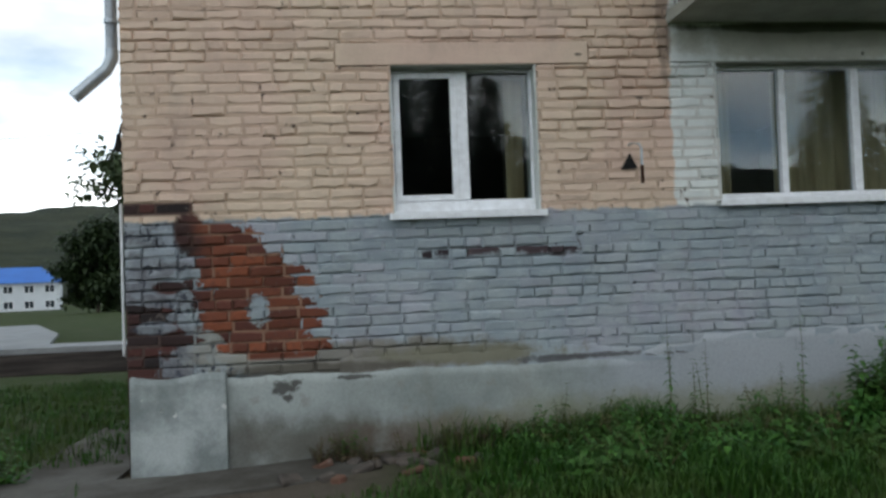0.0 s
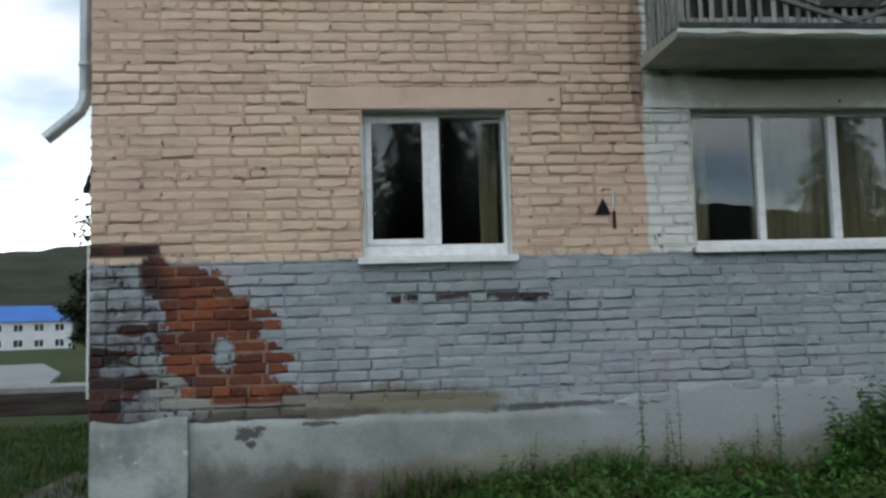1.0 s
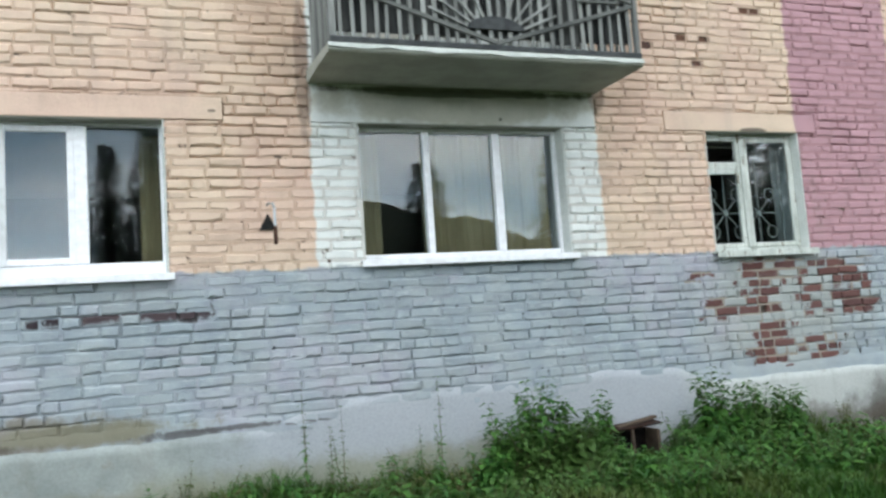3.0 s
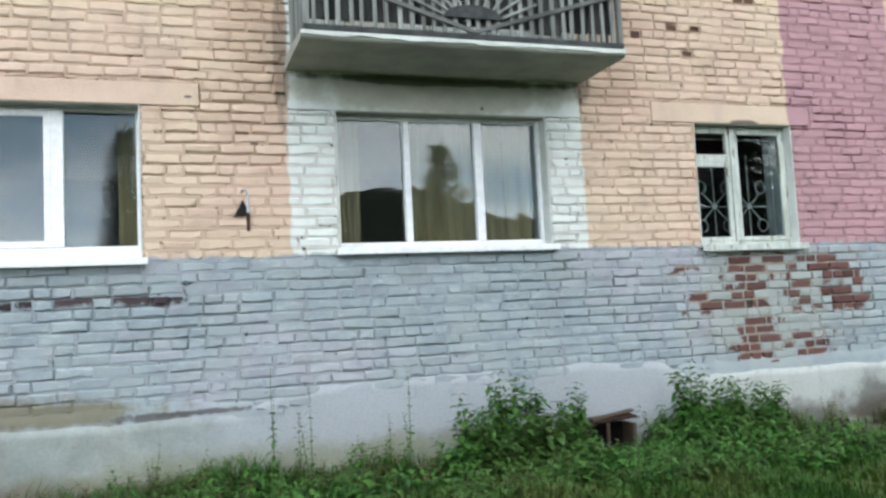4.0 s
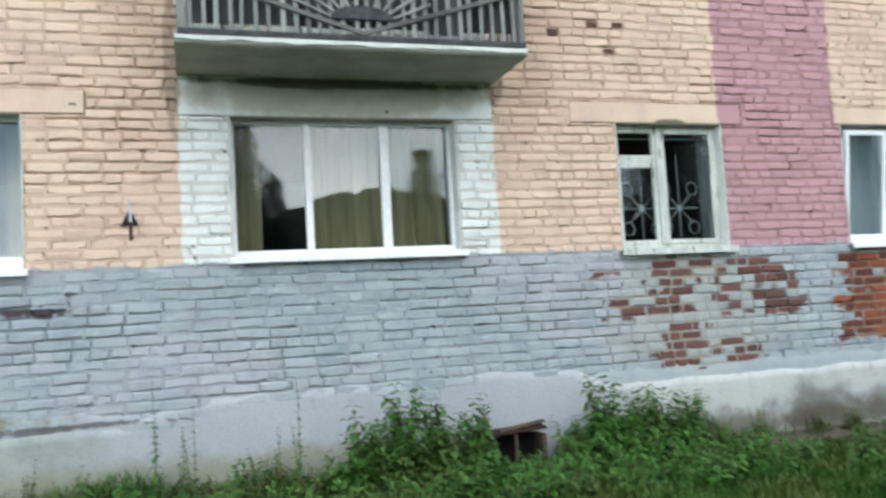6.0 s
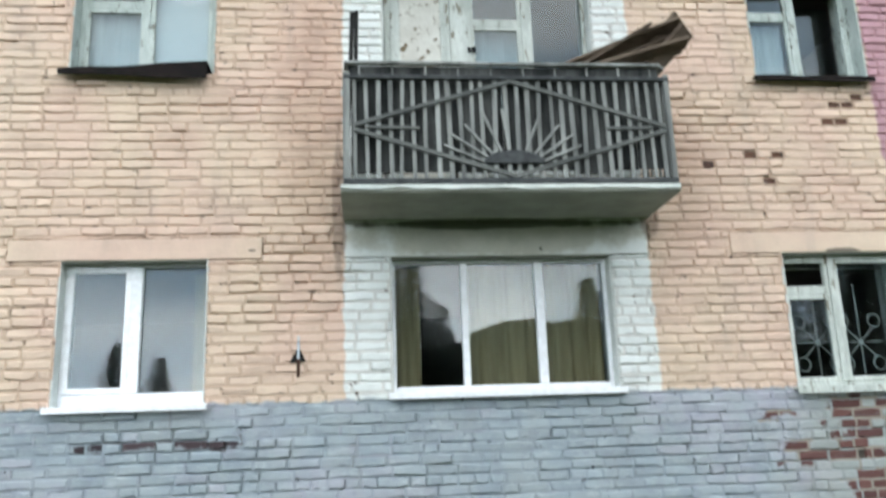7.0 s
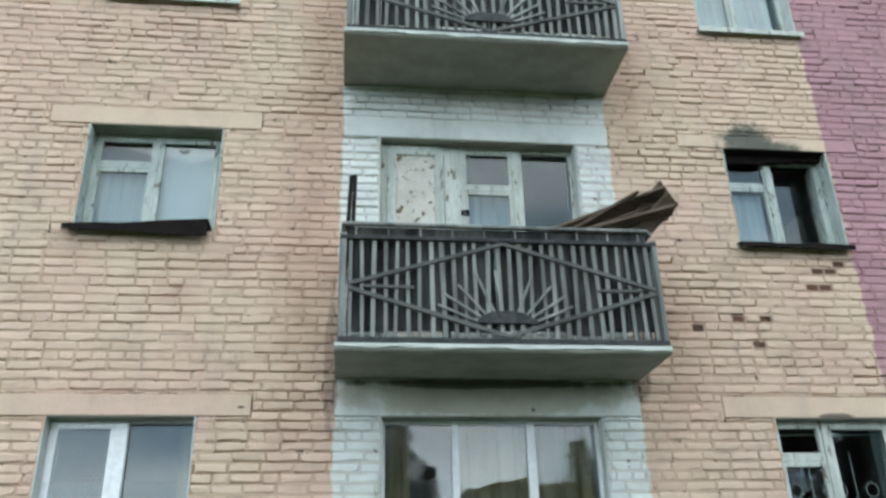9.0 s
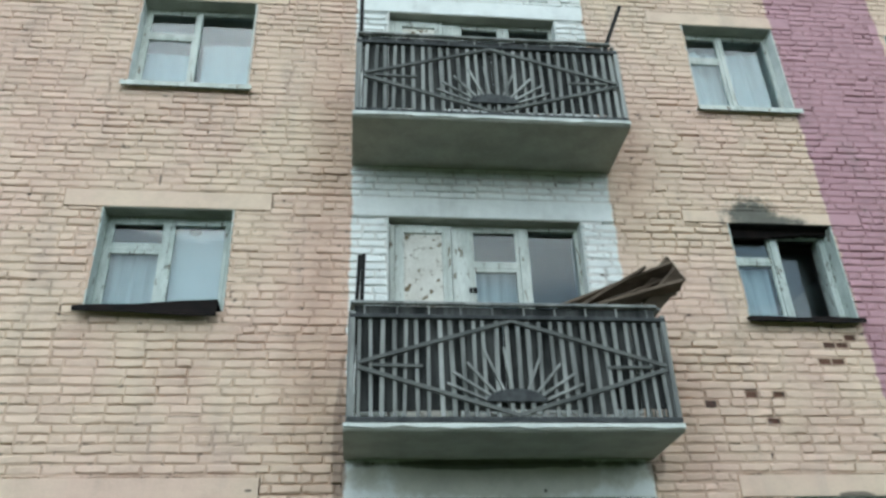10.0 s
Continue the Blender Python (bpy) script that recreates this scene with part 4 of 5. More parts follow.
window("window_5", "old pale wooden window with a small hinged top light", "u1", M_GREENWHITE, (0.487,), sashes=(0, 1), border=0.038, mull=0.045, sash_w=0.042, fort=(0,), depth=0.18, reveal=M_GREENWHITE)
window("window_6", "old white wooden window beside the balcony door", "u2", M_OLDWHITE, (0.376, 0.701), border=0.035, mulls=(0.19, 0.10), sash_w=0.04, sashes=(1,), fort=(1,), depth=0.14, blank=(0,))
window("window_7", "old greenish wooden window blackened above by fire", "u3", M_GREENWHITE, (0.468,), sashes=(0, 1), border=0.032, mull=0.06, sash_w=0.03, fort=(0,), depth=0.17, reveal=M_GREENWHITE, soffit=M_BLACK, unglazed=(1,))
window("window_8", "old white wooden window with blue-grey panes", "t1", M_OLDWHITE, (0.487,), border=0.038, mull=0.05, sash_w=0.034, sashes=(0,), fort=(0,), depth=0.17, sill=OLD_SILL)
window("window_9", "white wooden window beside the upper balcony door", "t2", M_OLDWHITE, (0.376, 0.701), border=0.035, mulls=(0.19, 0.10), sash_w=0.04, sashes=(1,), fort=(1,), depth=0.14, blank=(0,))
window("window_10", "old white wooden window with pale curtains", "t3", M_OLDWHITE, (0.46,), border=0.038, mull=0.055, sash_w=0.034, sashes=(0,), fort=(0,), depth=0.16, sill=OLD_SILL)
window("window_11", "white wooden window high on the pink wall", "t4", M_OLDWHITE, (0.5,), sashes=(0,), sill=OLD_SILL)

# charred boards under the burnt lintel
x0, x1, z0, z1 = OPEN["u3"]
char = Soup()
n = 16
for i in range(n + 1):
    x = x0 + 0.014 + (x1 - x0 - 0.028) * i / n
    low = z1 - 0.125 + 0.075 * i / n + 0.03 * noise.noise((x * 9, 1, 1))
    char.v += [(x, WALL + 0.09, z1 - 0.009), (x, WALL + 0.10, low), (x, WALL + 0.145, low - 0.01), (x, WALL + 0.155, z1 - 0.009)]
for i in range(n):
    for j in range(4):
        a, b = i * 4 + j, i * 4 + (j + 1) % 4
        char.f.append((a, a + 4, b + 4, b))
char.f += [(0, 1, 2, 3), tuple(n * 4 + j for j in (3, 2, 1, 0))]
tagged(new("charred_board", char.mesh("charred_board", M_DARKTIN)), "charred board hanging under the burnt lintel", "board")

# bent strips of dark tin that serve as sills on the second storey
def tin_sill(name, x0, x1, z, lift, label):
    s = Soup()
    n = 14
    for i in range(n + 1):
        k = i / n
        x = x0 + (x1 - x0) * k
        up = lift * (0.55 * k + 0.45 * k * k) + 0.005 * math.sin(k * 11)
        low = z - 0.052 - 0.35 * lift * k + 0.006 * math.sin(k * 6)
        s.v += [(x, WALL + 0.16, z + 0.03 + 0.6 * up), (x, WALL - 0.09, z + up), (x, WALL - 0.094, low), (x, WALL - 0.088, low), (x, WALL - 0.084, z + up - 0.006), (x, WALL + 0.16, z + 0.024 + 0.6 * up)]
    for i in range(n):
        for j in range(6):
            a, b = i * 6 + j, i * 6 + (j + 1) % 6
            s.f.append((a, b, b + 6, a + 6))
    s.f += [(0, 1, 2, 3, 4, 5), tuple(n * 6 + j for j in (5, 4, 3, 2, 1, 0))]
    return tagged(new(name, s.mesh(name, M_DARKTIN)), label, "window sill", "", "structure")


tin_sill("tin_sill_1", 1.295, 2.515, 5.36, 0.085, "bent dark rusted tin sill under an old window")
tin_sill("tin_sill_2", 7.40, 8.545, 5.36, 0.0, "dark tin sill under the burnt window")

# balcony doors
def balcony_door(name, x0, x1, z0, z1):
    d = thing(name, "peeling white wooden balcony door, closed", "door", ((x0 + x1) / 2, WALL, z0), "", "structure")
    part("door_frame", ring(Soup(), x0 + 0.013, x1 - 0.002, z0 + 0.002, z1 - 0.025, WALL + 0.105, WALL + 0.175, 0.05), M_OLDWHITE, d)
    a, b, lo, hi = x0 + 0.064, x1 - 0.053, z0 + 0.055, z1 - 0.075
    y0, y1 = WALL + 0.095, WALL + 0.14
    stiles = Soup().box(a, a + 0.088, y0, y1, lo, hi, 0.004).box(b - 0.036, b, y0, y1, lo, hi, 0.004)
    stiles.box(a + 0.088, b - 0.036, y0, y1, lo, lo + 0.09, 0.004).box(a + 0.088, b - 0.036, y0, y1, hi - 0.05, hi, 0.004)
    part("stile", stiles, M_OLDWHITE, d)
    part("door_panel", Soup().box(a + 0.086, b - 0.034, WALL + 0.116, WALL + 0.132, lo + 0.088, hi - 0.048, 0.004), M_DOOR, d, "peeling white door panel with brown stains")
    part("door_handle", Soup().box(x1 - 0.10, x1 - 0.075, WALL + 0.055, WALL + 0.094, z0 + 1.0, z0 + 1.11, 0.005), M_RUST, d, "small rusty handle")
    return d


balcony_door("door_1", 4.02, 4.632, 4.16, 6.41)
balcony_door("door_2", 4.02, 4.632, 7.10, 9.14)

# curtains and what hangs behind the glass
drape("curtain", "cream curtain hanging in folds behind the wide window", 4.66, 5.88, 2.60, 3.70, WALL + 0.30, M_CURTAIN, 9)
drape("curtain", "cream curtain drawn to the side of the wide window", 4.07, 4.30, 2.61, 3.70, WALL + 0.34, M_CURTAIN, 3, 0.02)
drape("curtain", "cream curtain gathered at the side of the plastic window", 2.38, 2.53, 2.58, 3.70, WALL + 0.46, M_CURTAIN, 3, 0.015)
drape("tulle_curtain", "white tulle behind the lower part of an old window", 1.40, 1.88, 5.40, 6.10, WALL + 0.28, M_TULLE, 5, 0.015)
drape("tulle_curtain", "white tulle behind the balcony window", 4.84, 5.30, 4.97, 6.04, WALL + 0.28, M_TULLE, 4, 0.015)
drape("tulle_curtain", "white tulle with wide folds in an upper window", 7.50, 8.46, 7.94, 9.0, WALL + 0.28, M_TULLE, 5, 0.03)
drape("tulle_curtain", "white tulle behind the burnt window", 7.52, 7.90, 5.40, 6.05, WALL + 0.28, M_TULLE, 3, 0.02)
hx, hz, hr = 2.17, 6.335, 0.062
sheet_front = WALL + 0.262
tagged(new("window_sheet", Soup().box(1.95, 2.52, sheet_front, sheet_front + 0.01, 5.40, 6.42, 0.002).mesh("window_sheet", M_FILM)), "white sheet pressed behind the pane", "sheet")
# the dark of a hole in the sheet, put on as a black plate
hole = Soup()
n = 12
for y in (sheet_front - 0.012, sheet_front - 0.001):
    hole.v += [(hx + hr * math.cos(math.pi * i / n), y, hz - 0.85 * hr * math.sin(math.pi * i / n)) for i in range(n + 1)]
hole.f = [tuple(range(n + 1)), tuple(range(2 * n + 1, n, -1))] + [(i, (i + 1) % (n + 1), n + 1 + (i + 1) % (n + 1), n + 1 + i) for i in range(n + 1)]
tagged(new("vent_cap", hole.mesh("vent_cap", M_BLACK)), "black half-round plate standing for a dark hole in the sheet", "vent")
tagged(new("latch_plate", Soup().box(4.79, 4.822, WALL + 0.121, WALL + 0.1275, 5.655, 5.71, 0.002).box(4.828, 4.868, WALL + 0.121, WALL + 0.1275, 5.655, 5.715, 0.002).mesh("latch_plate", M_BLACK)), "small black latch plates beside the balcony window", "latch")

drape("tulle_curtain", "white tulle behind the tilted plastic window", 10.02, 11.12, 2.56, 3.70, WALL + 0.34, M_TULLE, 7, 0.02)
# sheer tulle, pale enough to stand in for sky mirrored in the high panes
drape("tulle_curtain", "pale tulle that also stands in for reflected sky, lower part of a high window", 1.36, 1.90, 7.96, 8.62, WALL + 0.30, M_TULLE, 3, 0.01)
drape("tulle_curtain", "pale tulle that also stands in for reflected sky, broad pane of a high window", 1.98, 2.52, 7.96, 8.80, WALL + 0.32, M_TULLE, 2, 0.008)
# lattice of white bars inside window_3
x0, x1, z0, z1 = OPEN["w3"]
gr = thing("window_grille", "dull white welded bars with sunburst rosettes behind a window", "grille", ((x0 + x1) / 2, WALL + 0.30, z0))
yg = WALL + 0.30
for cx in (7.84, 8.25):
    cz = 2.955
    part("rosette", Soup().tube([(cx, yg - 0.008, cz), (cx, yg + 0.008, cz)], 0.028, 10), M_BARS, gr)
    for k in range(8):
        q = k * math.pi / 4
        reach = {0: 0.205, 4: 0.205, 2: 0.52, 6: 0.33}.get(k, 0.195)
        end = (cx + math.cos(q) * reach, yg, cz + math.sin(q) * reach)
        part("bar", Soup().bar((cx, yg, cz), end, 0.009, 0.008), M_BARS, gr)
    for k in range(4):
        q = k * math.pi / 2 + math.pi / 4
        for up in (0.0, 0.44):
            c = (cx + math.copysign(0.15, math.cos(q)), cz + math.copysign(0.19, math.sin(q)) + up)
            if up and math.sin(q) < 0 or c[1] > z1 - 0.14:
                continue
            loop = [(c[0] + 0.058 * math.cos(a * 0.5236), yg, c[1] + 0.062 * math.sin(a * 0.5236)) for a in range(13)]
            part("scroll", Soup().tube(loop, 0.006, 5, False), M_BARS, gr)
part("rim", ring(Soup(), x0 + 0.02, x1 - 0.02, z0 + 0.02, z1 - 0.08, yg - 0.007, yg + 0.007, 0.016, 0.0), M_BARS, gr)


# ==== balconies ====
def balcony(dz, lined):
    zb = 4.03 + dz
    b = thing("balcony", "balcony with a concrete slab and weathered slatted front with a sunburst", "balcony", (4.97, 7.1, zb), "balconies of the house")
    slab = Soup()
    prof = [(WALL + 0.03, 0.005), (6.73, 0.0), (6.715, 0.012), (6.715, 0.05), (6.72, 0.058), (WALL + 0.03, 0.11)]
    n = 26
    for i in range(n + 1):
        x = 3.655 + 2.625 * i / n
        for y, z in prof:
            w = noise.noise((x * 3, y * 5, dz)) * 0.006
            slab.v.append((x, y + (w if y < 7 else 0), zb + z + w * 0.6))
    for i in range(n):
        for j in range(6):
            a, c = i * 6 + j, i * 6 + (j + 1) % 6
            slab.f.append((a, a + 6, c + 6, c))
    slab.f += [tuple(range(6)), tuple(n * 6 + j for j in reversed(range(6)))]
    part("slab", slab, M_SLAB, b, "grey-green concrete slab")
    lip = Soup()
    for i in range(2 * n + 1):
        x = 3.655 + 2.625 * i / (2 * n)
        h = 0.018 + 0.020 * (noise.noise((x * 5, 2, dz)) + 0.5)
        lip.v += [(x, 6.700, zb + 0.060), (x, 6.700, zb + 0.055 - h), (x, 6.712, zb + 0.050 - h), (x, 6.712, zb + 0.060)]
    for i in range(2 * n):
        for j in range(4):
            a, c = i * 4 + j, i * 4 + (j + 1) % 4
            lip.f.append((a, a + 4, c + 4, c))
    lip.f += [(0, 1, 2, 3), tuple(8 * n + j for j in (3, 2, 1, 0))]
    part("slab_lip", lip, M_SLABEDGE, b, "chipped whitewashed lip")
    yf, xl, xr = 6.752, 3.70, 6.262
    lo, hi, top = zb + 0.075, zb + 0.935, zb + 1.095
    part("bottom_rail", Soup().box(xl - 0.02, xr + 0.02, yf - 0.028, yf + 0.022, lo, lo + 0.042, 0.004), M_LATHDARK, b)
    part("middle_rail", Soup().box(xl - 0.02, xr + 0.02, yf - 0.024, yf + 0.022, hi, hi + 0.035, 0.004), M_LATHDARK, b)
    part("hand_rail", Soup().box(xl - 0.015, xr - 0.03, yf - 0.01, yf + 0.035, top - 0.028, top, 0.006), M_LATH, b)
    part("kick_strip", Soup().box(xl + 0.02, xr - 0.05, yf + 0.03, yf + 0.045, hi + 0.04, top - 0.03, 0.003), M_BOARD, b)
    for i in range(10):
        x = xl + 0.10 + i * (xr - xl - 0.22) / 9
        part("rail_stub", Soup().box(x - 0.006, x + 0.006, yf + 0.008, yf + 0.022, hi + 0.036, top - 0.028), M_LATH, b)
    for x, w in ((xl, 0.055), (xr, 0.04)):
        part("post", Soup().box(x - w / 2, x + w / 2, yf - 0.02, yf + 0.03, zb + 0.052, hi + 0.06, 0.005), M_LATH, b)
    r = random.Random(31 + int(dz))
    n = 28
    for i in range(n):
        x = xl + 0.07 + i * (xr - xl - 0.13) / (n - 1) + r.uniform(-0.008, 0.008)
        w, lean = r.uniform(0.027, 0.038), r.uniform(-0.012, 0.012)
        part("slat", Soup().bar((x - lean, yf + 0.008, lo + 0.02), (x + lean, yf + 0.008, hi + r.uniform(0.0, 0.012)), w, 0.016, (0, 1, 0), 0.003), M_LATH, b)
    for side, x in ((-1, xl), (1, xr)):
        part("bottom_rail", Soup().box(x - 0.02, x + 0.02, yf + 0.03, WALL - 0.01, lo, lo + 0.04, 0.004), M_LATHDARK, b)
        part("middle_rail", Soup().box(x - 0.018, x + 0.018, yf + 0.03, WALL - 0.01, hi, hi + 0.035, 0.004), M_LATHDARK, b)
        part("hand_rail", Soup().box(x - 0.018, x + 0.018, yf + 0.04, WALL - 0.01, top - 0.028, top, 0.004), M_LATH, b)
        for i in range(7):
            y = yf + 0.10 + i * 0.095
            part("slat", Soup().bar((x, y, lo + 0.02), (x, y, hi), 0.036, 0.016, (1, 0, 0), 0.003), M_LATH, b)
    yd = yf - 0.010
    mid, cx = zb + 0.535, 4.985
    pts = [(xl + 0.06, mid + 0.02), (cx, hi - 0.01), (xr - 0.03, mid + 0.01), (xr - 0.03, mid - 0.02), (cx + 0.01, lo + 0.06), (xl + 0.06, mid - 0.02)]
    for (a, c), (d, e) in ((pts[0], pts[1]), (pts[1], pts[2]), (pts[3], pts[4]), (pts[4], pts[5])):
        part("diagonal_lath", Soup().bar((a, yd, c), (d, yd, e), 0.034, 0.018, (0, 1, 0), 0.003), M_LATHMID, b)
    for a, d in ((xl + 0.16, xl + 0.56), (xr - 0.15, xr - 0.52)):
        part("short_lath", Soup().bar((a, yd, mid), (d, yd, mid - 0.005), 0.026, 0.016, (0, 1, 0), 0.003), M_LATHMID, b)
    sz = lo + 0.165
    disc = Soup()
    rim = [(cx + 0.235 * math.cos(math.pi * k / 12), sz + 0.105 * math.sin(math.pi * k / 12)) for k in range(13)]
    k0 = len(rim)
    disc.v = [(x, yd - 0.012, z) for x, z in rim] + [(x, yd + 0.006, z) for x, z in rim]
    disc.f = [tuple(range(k0)), tuple(range(2 * k0 - 1, k0 - 1, -1))] + [(i, (i + 1) % k0, k0 + (i + 1) % k0, k0 + i) for i in range(k0)]
    part("sun_disc", disc, M_LATHDARK, b, "dark half-round board")
    for sx in (-1, 1):
        for ax, az, bx, bz in ((0.03, 0.09, 0.075, 0.45), (0.085, 0.07, 0.23, 0.42), (0.15, 0.06, 0.375, 0.32), (0.20, 0.05, 0.485, 0.24), (0.24, 0.02, 0.54, 0.15)):
            if az == 0.09 and sx == 1:
                continue
            part("sun_ray", Soup().bar((cx + sx * ax, yd - 0.001, sz + az), (cx + sx * bx, yd - 0.001, sz + bz), 0.021, 0.014, (0, 1, 0), 0.002), M_LATH, b)
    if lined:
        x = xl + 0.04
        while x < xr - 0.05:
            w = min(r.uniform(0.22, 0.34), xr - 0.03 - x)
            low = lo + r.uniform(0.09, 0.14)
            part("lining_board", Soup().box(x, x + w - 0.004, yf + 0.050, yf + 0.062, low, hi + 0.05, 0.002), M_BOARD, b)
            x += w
    return b


balcony(0.0, True)
balcony(2.955, True)


def iron_post(label, pts, w=0.02):
    s = Soup()
    for a, b in pts:
        s.bar(a, b, w, w, (0, 1, 0), 0.003)
    return tagged(new("iron_post", s.mesh("iron_post", M_BLACK)), label, "post")


iron_post("black iron clothes-line post tied to a balcony rail", [((3.715, 6.80, 4.60), (3.752, 6.80, 5.57)), ((3.775, 6.80, 5.10), (3.785, 6.80, 5.58)), ((3.752, 6.80, 5.52), (3.785, 6.80, 5.55))], 0.034)
iron_post("black iron post above the upper balcony rail", [((3.715, 6.80, 7.6), (3.722, 6.80, 9.3))], 0.042)
iron_post("black iron post leaning outward from the upper balcony", [((6.05, 6.80, 7.7), (6.425, 6.80, 8.66))], 0.042)

# broken boards heaped over the rail
pile = thing("board_heap", "heap of broken weathered boards sticking out over the balcony rail", "boards", (5.9, 6.9, 5.13))
for i, (a, b, w, d, roll) in enumerate((
    ((5.45, 6.95, 5.13), (6.46, 6.84, 5.52), 0.20, 0.028, 0.3), ((5.62, 6.88, 5.165), (6.20, 6.80, 5.50), 0.13, 0.026, -0.2),
    ((5.70, 7.02, 5.13), (6.53, 6.95, 5.43), 0.22, 0.03, 0.5), ((5.75, 6.86, 5.135), (6.50, 6.78, 5.34), 0.16, 0.03, 0.1),
    ((6.10, 6.98, 5.14), (6.49, 6.86, 5.60), 0.17, 0.03, 0.6), ((6.22, 6.92, 5.16), (6.515, 6.80, 5.46), 0.15, 0.05, 0.9),
)):
    part("board", Soup().bar(a, b, w, d, (0.1, roll, 1), 0.004), M_WOOD, pile)

# bracket with a tin hood on the wall
hk = thing("wall_bracket", "rusty wall bracket with a triangular plate and hanging rod", "bracket", (3.29, WALL, 2.9))
plate = Soup()
tri = [(3.222, 2.862), (3.352, 2.868), (3.292, 2.99)]
plate.v = [(x, WALL - 0.016, z) for x, z in tri] + [(x, WALL + 0.004, z) for x, z in tri]
plate.f = [(0, 1, 2), (5, 4, 3), (0, 3, 4, 1), (1, 4, 5, 2), (2, 5, 3, 0)]
part("plate", plate, M_BLACK, hk, "dark triangular wall plate")
part("arm", Soup().tube([(3.29, WALL + 0.01, 3.055), (3.292, WALL - 0.05, 3.06), (3.306, WALL - 0.20, 3.035), (3.309, WALL - 0.235, 2.99)], 0.009, 7), M_GALV, hk)
part("rod", Soup().tube([(3.309, WALL - 0.235, 2.99), (3.309, WALL - 0.235, 2.85)], 0.010, 8), M_GALV, hk)
part("socket", Soup().tube([(3.309, WALL - 0.235, 2.862), (3.310, WALL - 0.235, 2.725)], 0.014, 8), M_RUST, hk, "rusty socket at the end of the rod")

# downpipe at the corner, an old lamp arm and a pale conduit behind it
dp = thing("downpipe", "galvanised downpipe with a kicked-out foot", "downpipe", (-0.74, 7.72, 3.6))
part("pipe", Soup().tube([(-0.745, 7.75, 12.3), (-0.742, 7.75, 6.0), (-0.738, 7.75, 3.90)], 0.046, 14), M_GALV, dp, "", True)
part("shoe", Soup().tube([(-0.738, 7.75, 3.93), (-0.738, 7.75, 3.86), (-0.78, 7.745, 3.77), (-1.015, 7.70, 3.545)], [0.050, 0.050, 0.049, 0.050], 14, False), M_GALV, dp, "", True)
for z in (4.15, 6.4, 8.7, 11.0):
    part("clamp", Soup().tube([(-0.74, 7.75, z - 0.015), (-0.74, 7.75, z + 0.015)], 0.052, 14).box(-0.70, -0.60, 7.74, 7.76, z - 0.01, z + 0.01), M_GALV, dp)
lampa = thing("lamp_arm", "dark old lamp bracket on the end wall", "bracket", (-0.66, 7.75, 3.2))
part("arm", Soup().tube([(-0.60, 7.75, 3.36), (-0.68, 7.75, 3.34), (-0.70, 7.75, 3.24)], 0.012, 7), M_BLACK, lampa)
part("shade", Soup().tube([(-0.70, 7.75, 3.27), (-0.705, 7.75, 3.18), (-0.71, 7.75, 3.13)], [0.018, 0.03, 0.042], 9), M_BLACK, lampa)
tagged(new("conduit", Soup().tube([(-0.692, 7.72, 2.72), (-0.692, 7.72, 1.55)], 0.012, 8).mesh("conduit", M_PVC)), "thin white conduit down the end wall", "conduit")


# ==== plants ====
def leaf(s, p, along, size, droop, r, wide=0.42):
    """One pointed leaf, folded along its midrib."""
    a = Vector(along).normalized()
    side = a.cross(Vector((0, 0, 1)))
    side = side.normalized() if side.length > 1e-3 else Vector((1, 0, 0))
    up = side.cross(a)
    tip = p + a * size + Vector((0, 0, -droop * size))
    mid = p + a * size * 0.45 + up * size * 0.10
    w = size * wide * 0.5
    k = len(s.v)
    s.v += [tuple(p), tuple(mid + side * w - up * size * 0.05), tuple(tip), tuple(mid - side * w - up * size * 0.05), tuple(mid)]
    s.f += [(k, k + 1, k + 4), (k + 1, k + 2, k + 4), (k + 2, k + 3, k + 4), (k + 3, k, k + 4)]


def weed(name, label, x, y, top, spread, stems, pairs, size, mat, seed, bare=0.25, category="weed"):
    """A clump of upright stems with leaves in pairs; top is the height above the datum of its tallest tip."""
    r = random.Random(seed)
    base = gz(x, y)
    w = thing(name, label, category, (x, y, base))
    st, lf = Soup(), Soup()
    for i in range(stems):
        h = (top - base) * (1.0 if i == 0 else r.uniform(0.45, 0.97))
        q, d = r.uniform(0, 6.28), spread * math.sqrt(r.random()) * (0 if i == 0 and stems < 4 else 1)
        fx, fy = x + 0.25 * d * math.cos(q), y + 0.25 * d * math.sin(q)
        tx, ty = x + d * math.cos(q), min(WALL - 0.06, y + 0.6 * d * math.sin(q))
        pts = []
        for k in range(6):
            u = k / 5
            pts.append(Vector((fx + (tx - fx) * u ** 1.5 + r.uniform(-0.006, 0.006), min(WALL - 0.05, fy + (ty - fy) * u ** 1.5), base - 0.02 + (h + 0.02) * u - 0.06 * d * u * u)))
        st.tube(pts, [0.005, 0.0045, 0.004, 0.003, 0.002, 0.001], 5)
        for k in range(pairs):
            u = bare + (1 - bare) * k / max(1, pairs - 1)
            p = pts[0].lerp(pts[5], u)
            j = min(4, int(u * 5))
            p = pts[j].lerp(pts[j + 1], u * 5 - j)
            turn = k * 1.57 + r.uniform(-0.5, 0.5)
            sz = size * (1.15 - 0.75 * u) * r.uniform(0.7, 1.25)
            for m in (0, math.pi):
                al = Vector((math.cos(turn + m), 0.75 * math.sin(turn + m), r.uniform(-0.1, 0.55)))
                leaf(lf, p, al, sz, r.uniform(0.1, 0.5), r)
            if r.random() < 0.5:
                leaf(lf, p, (r.uniform(-1, 1), r.uniform(-1, 0.4), 0.4), sz * 0.6, 0.3, r)
    tagged(part("stem", st, M_STEM, w), "", "", "", "stuff")
    tagged(part("leaf", lf, mat, w), "", "", "", "stuff")
    return w


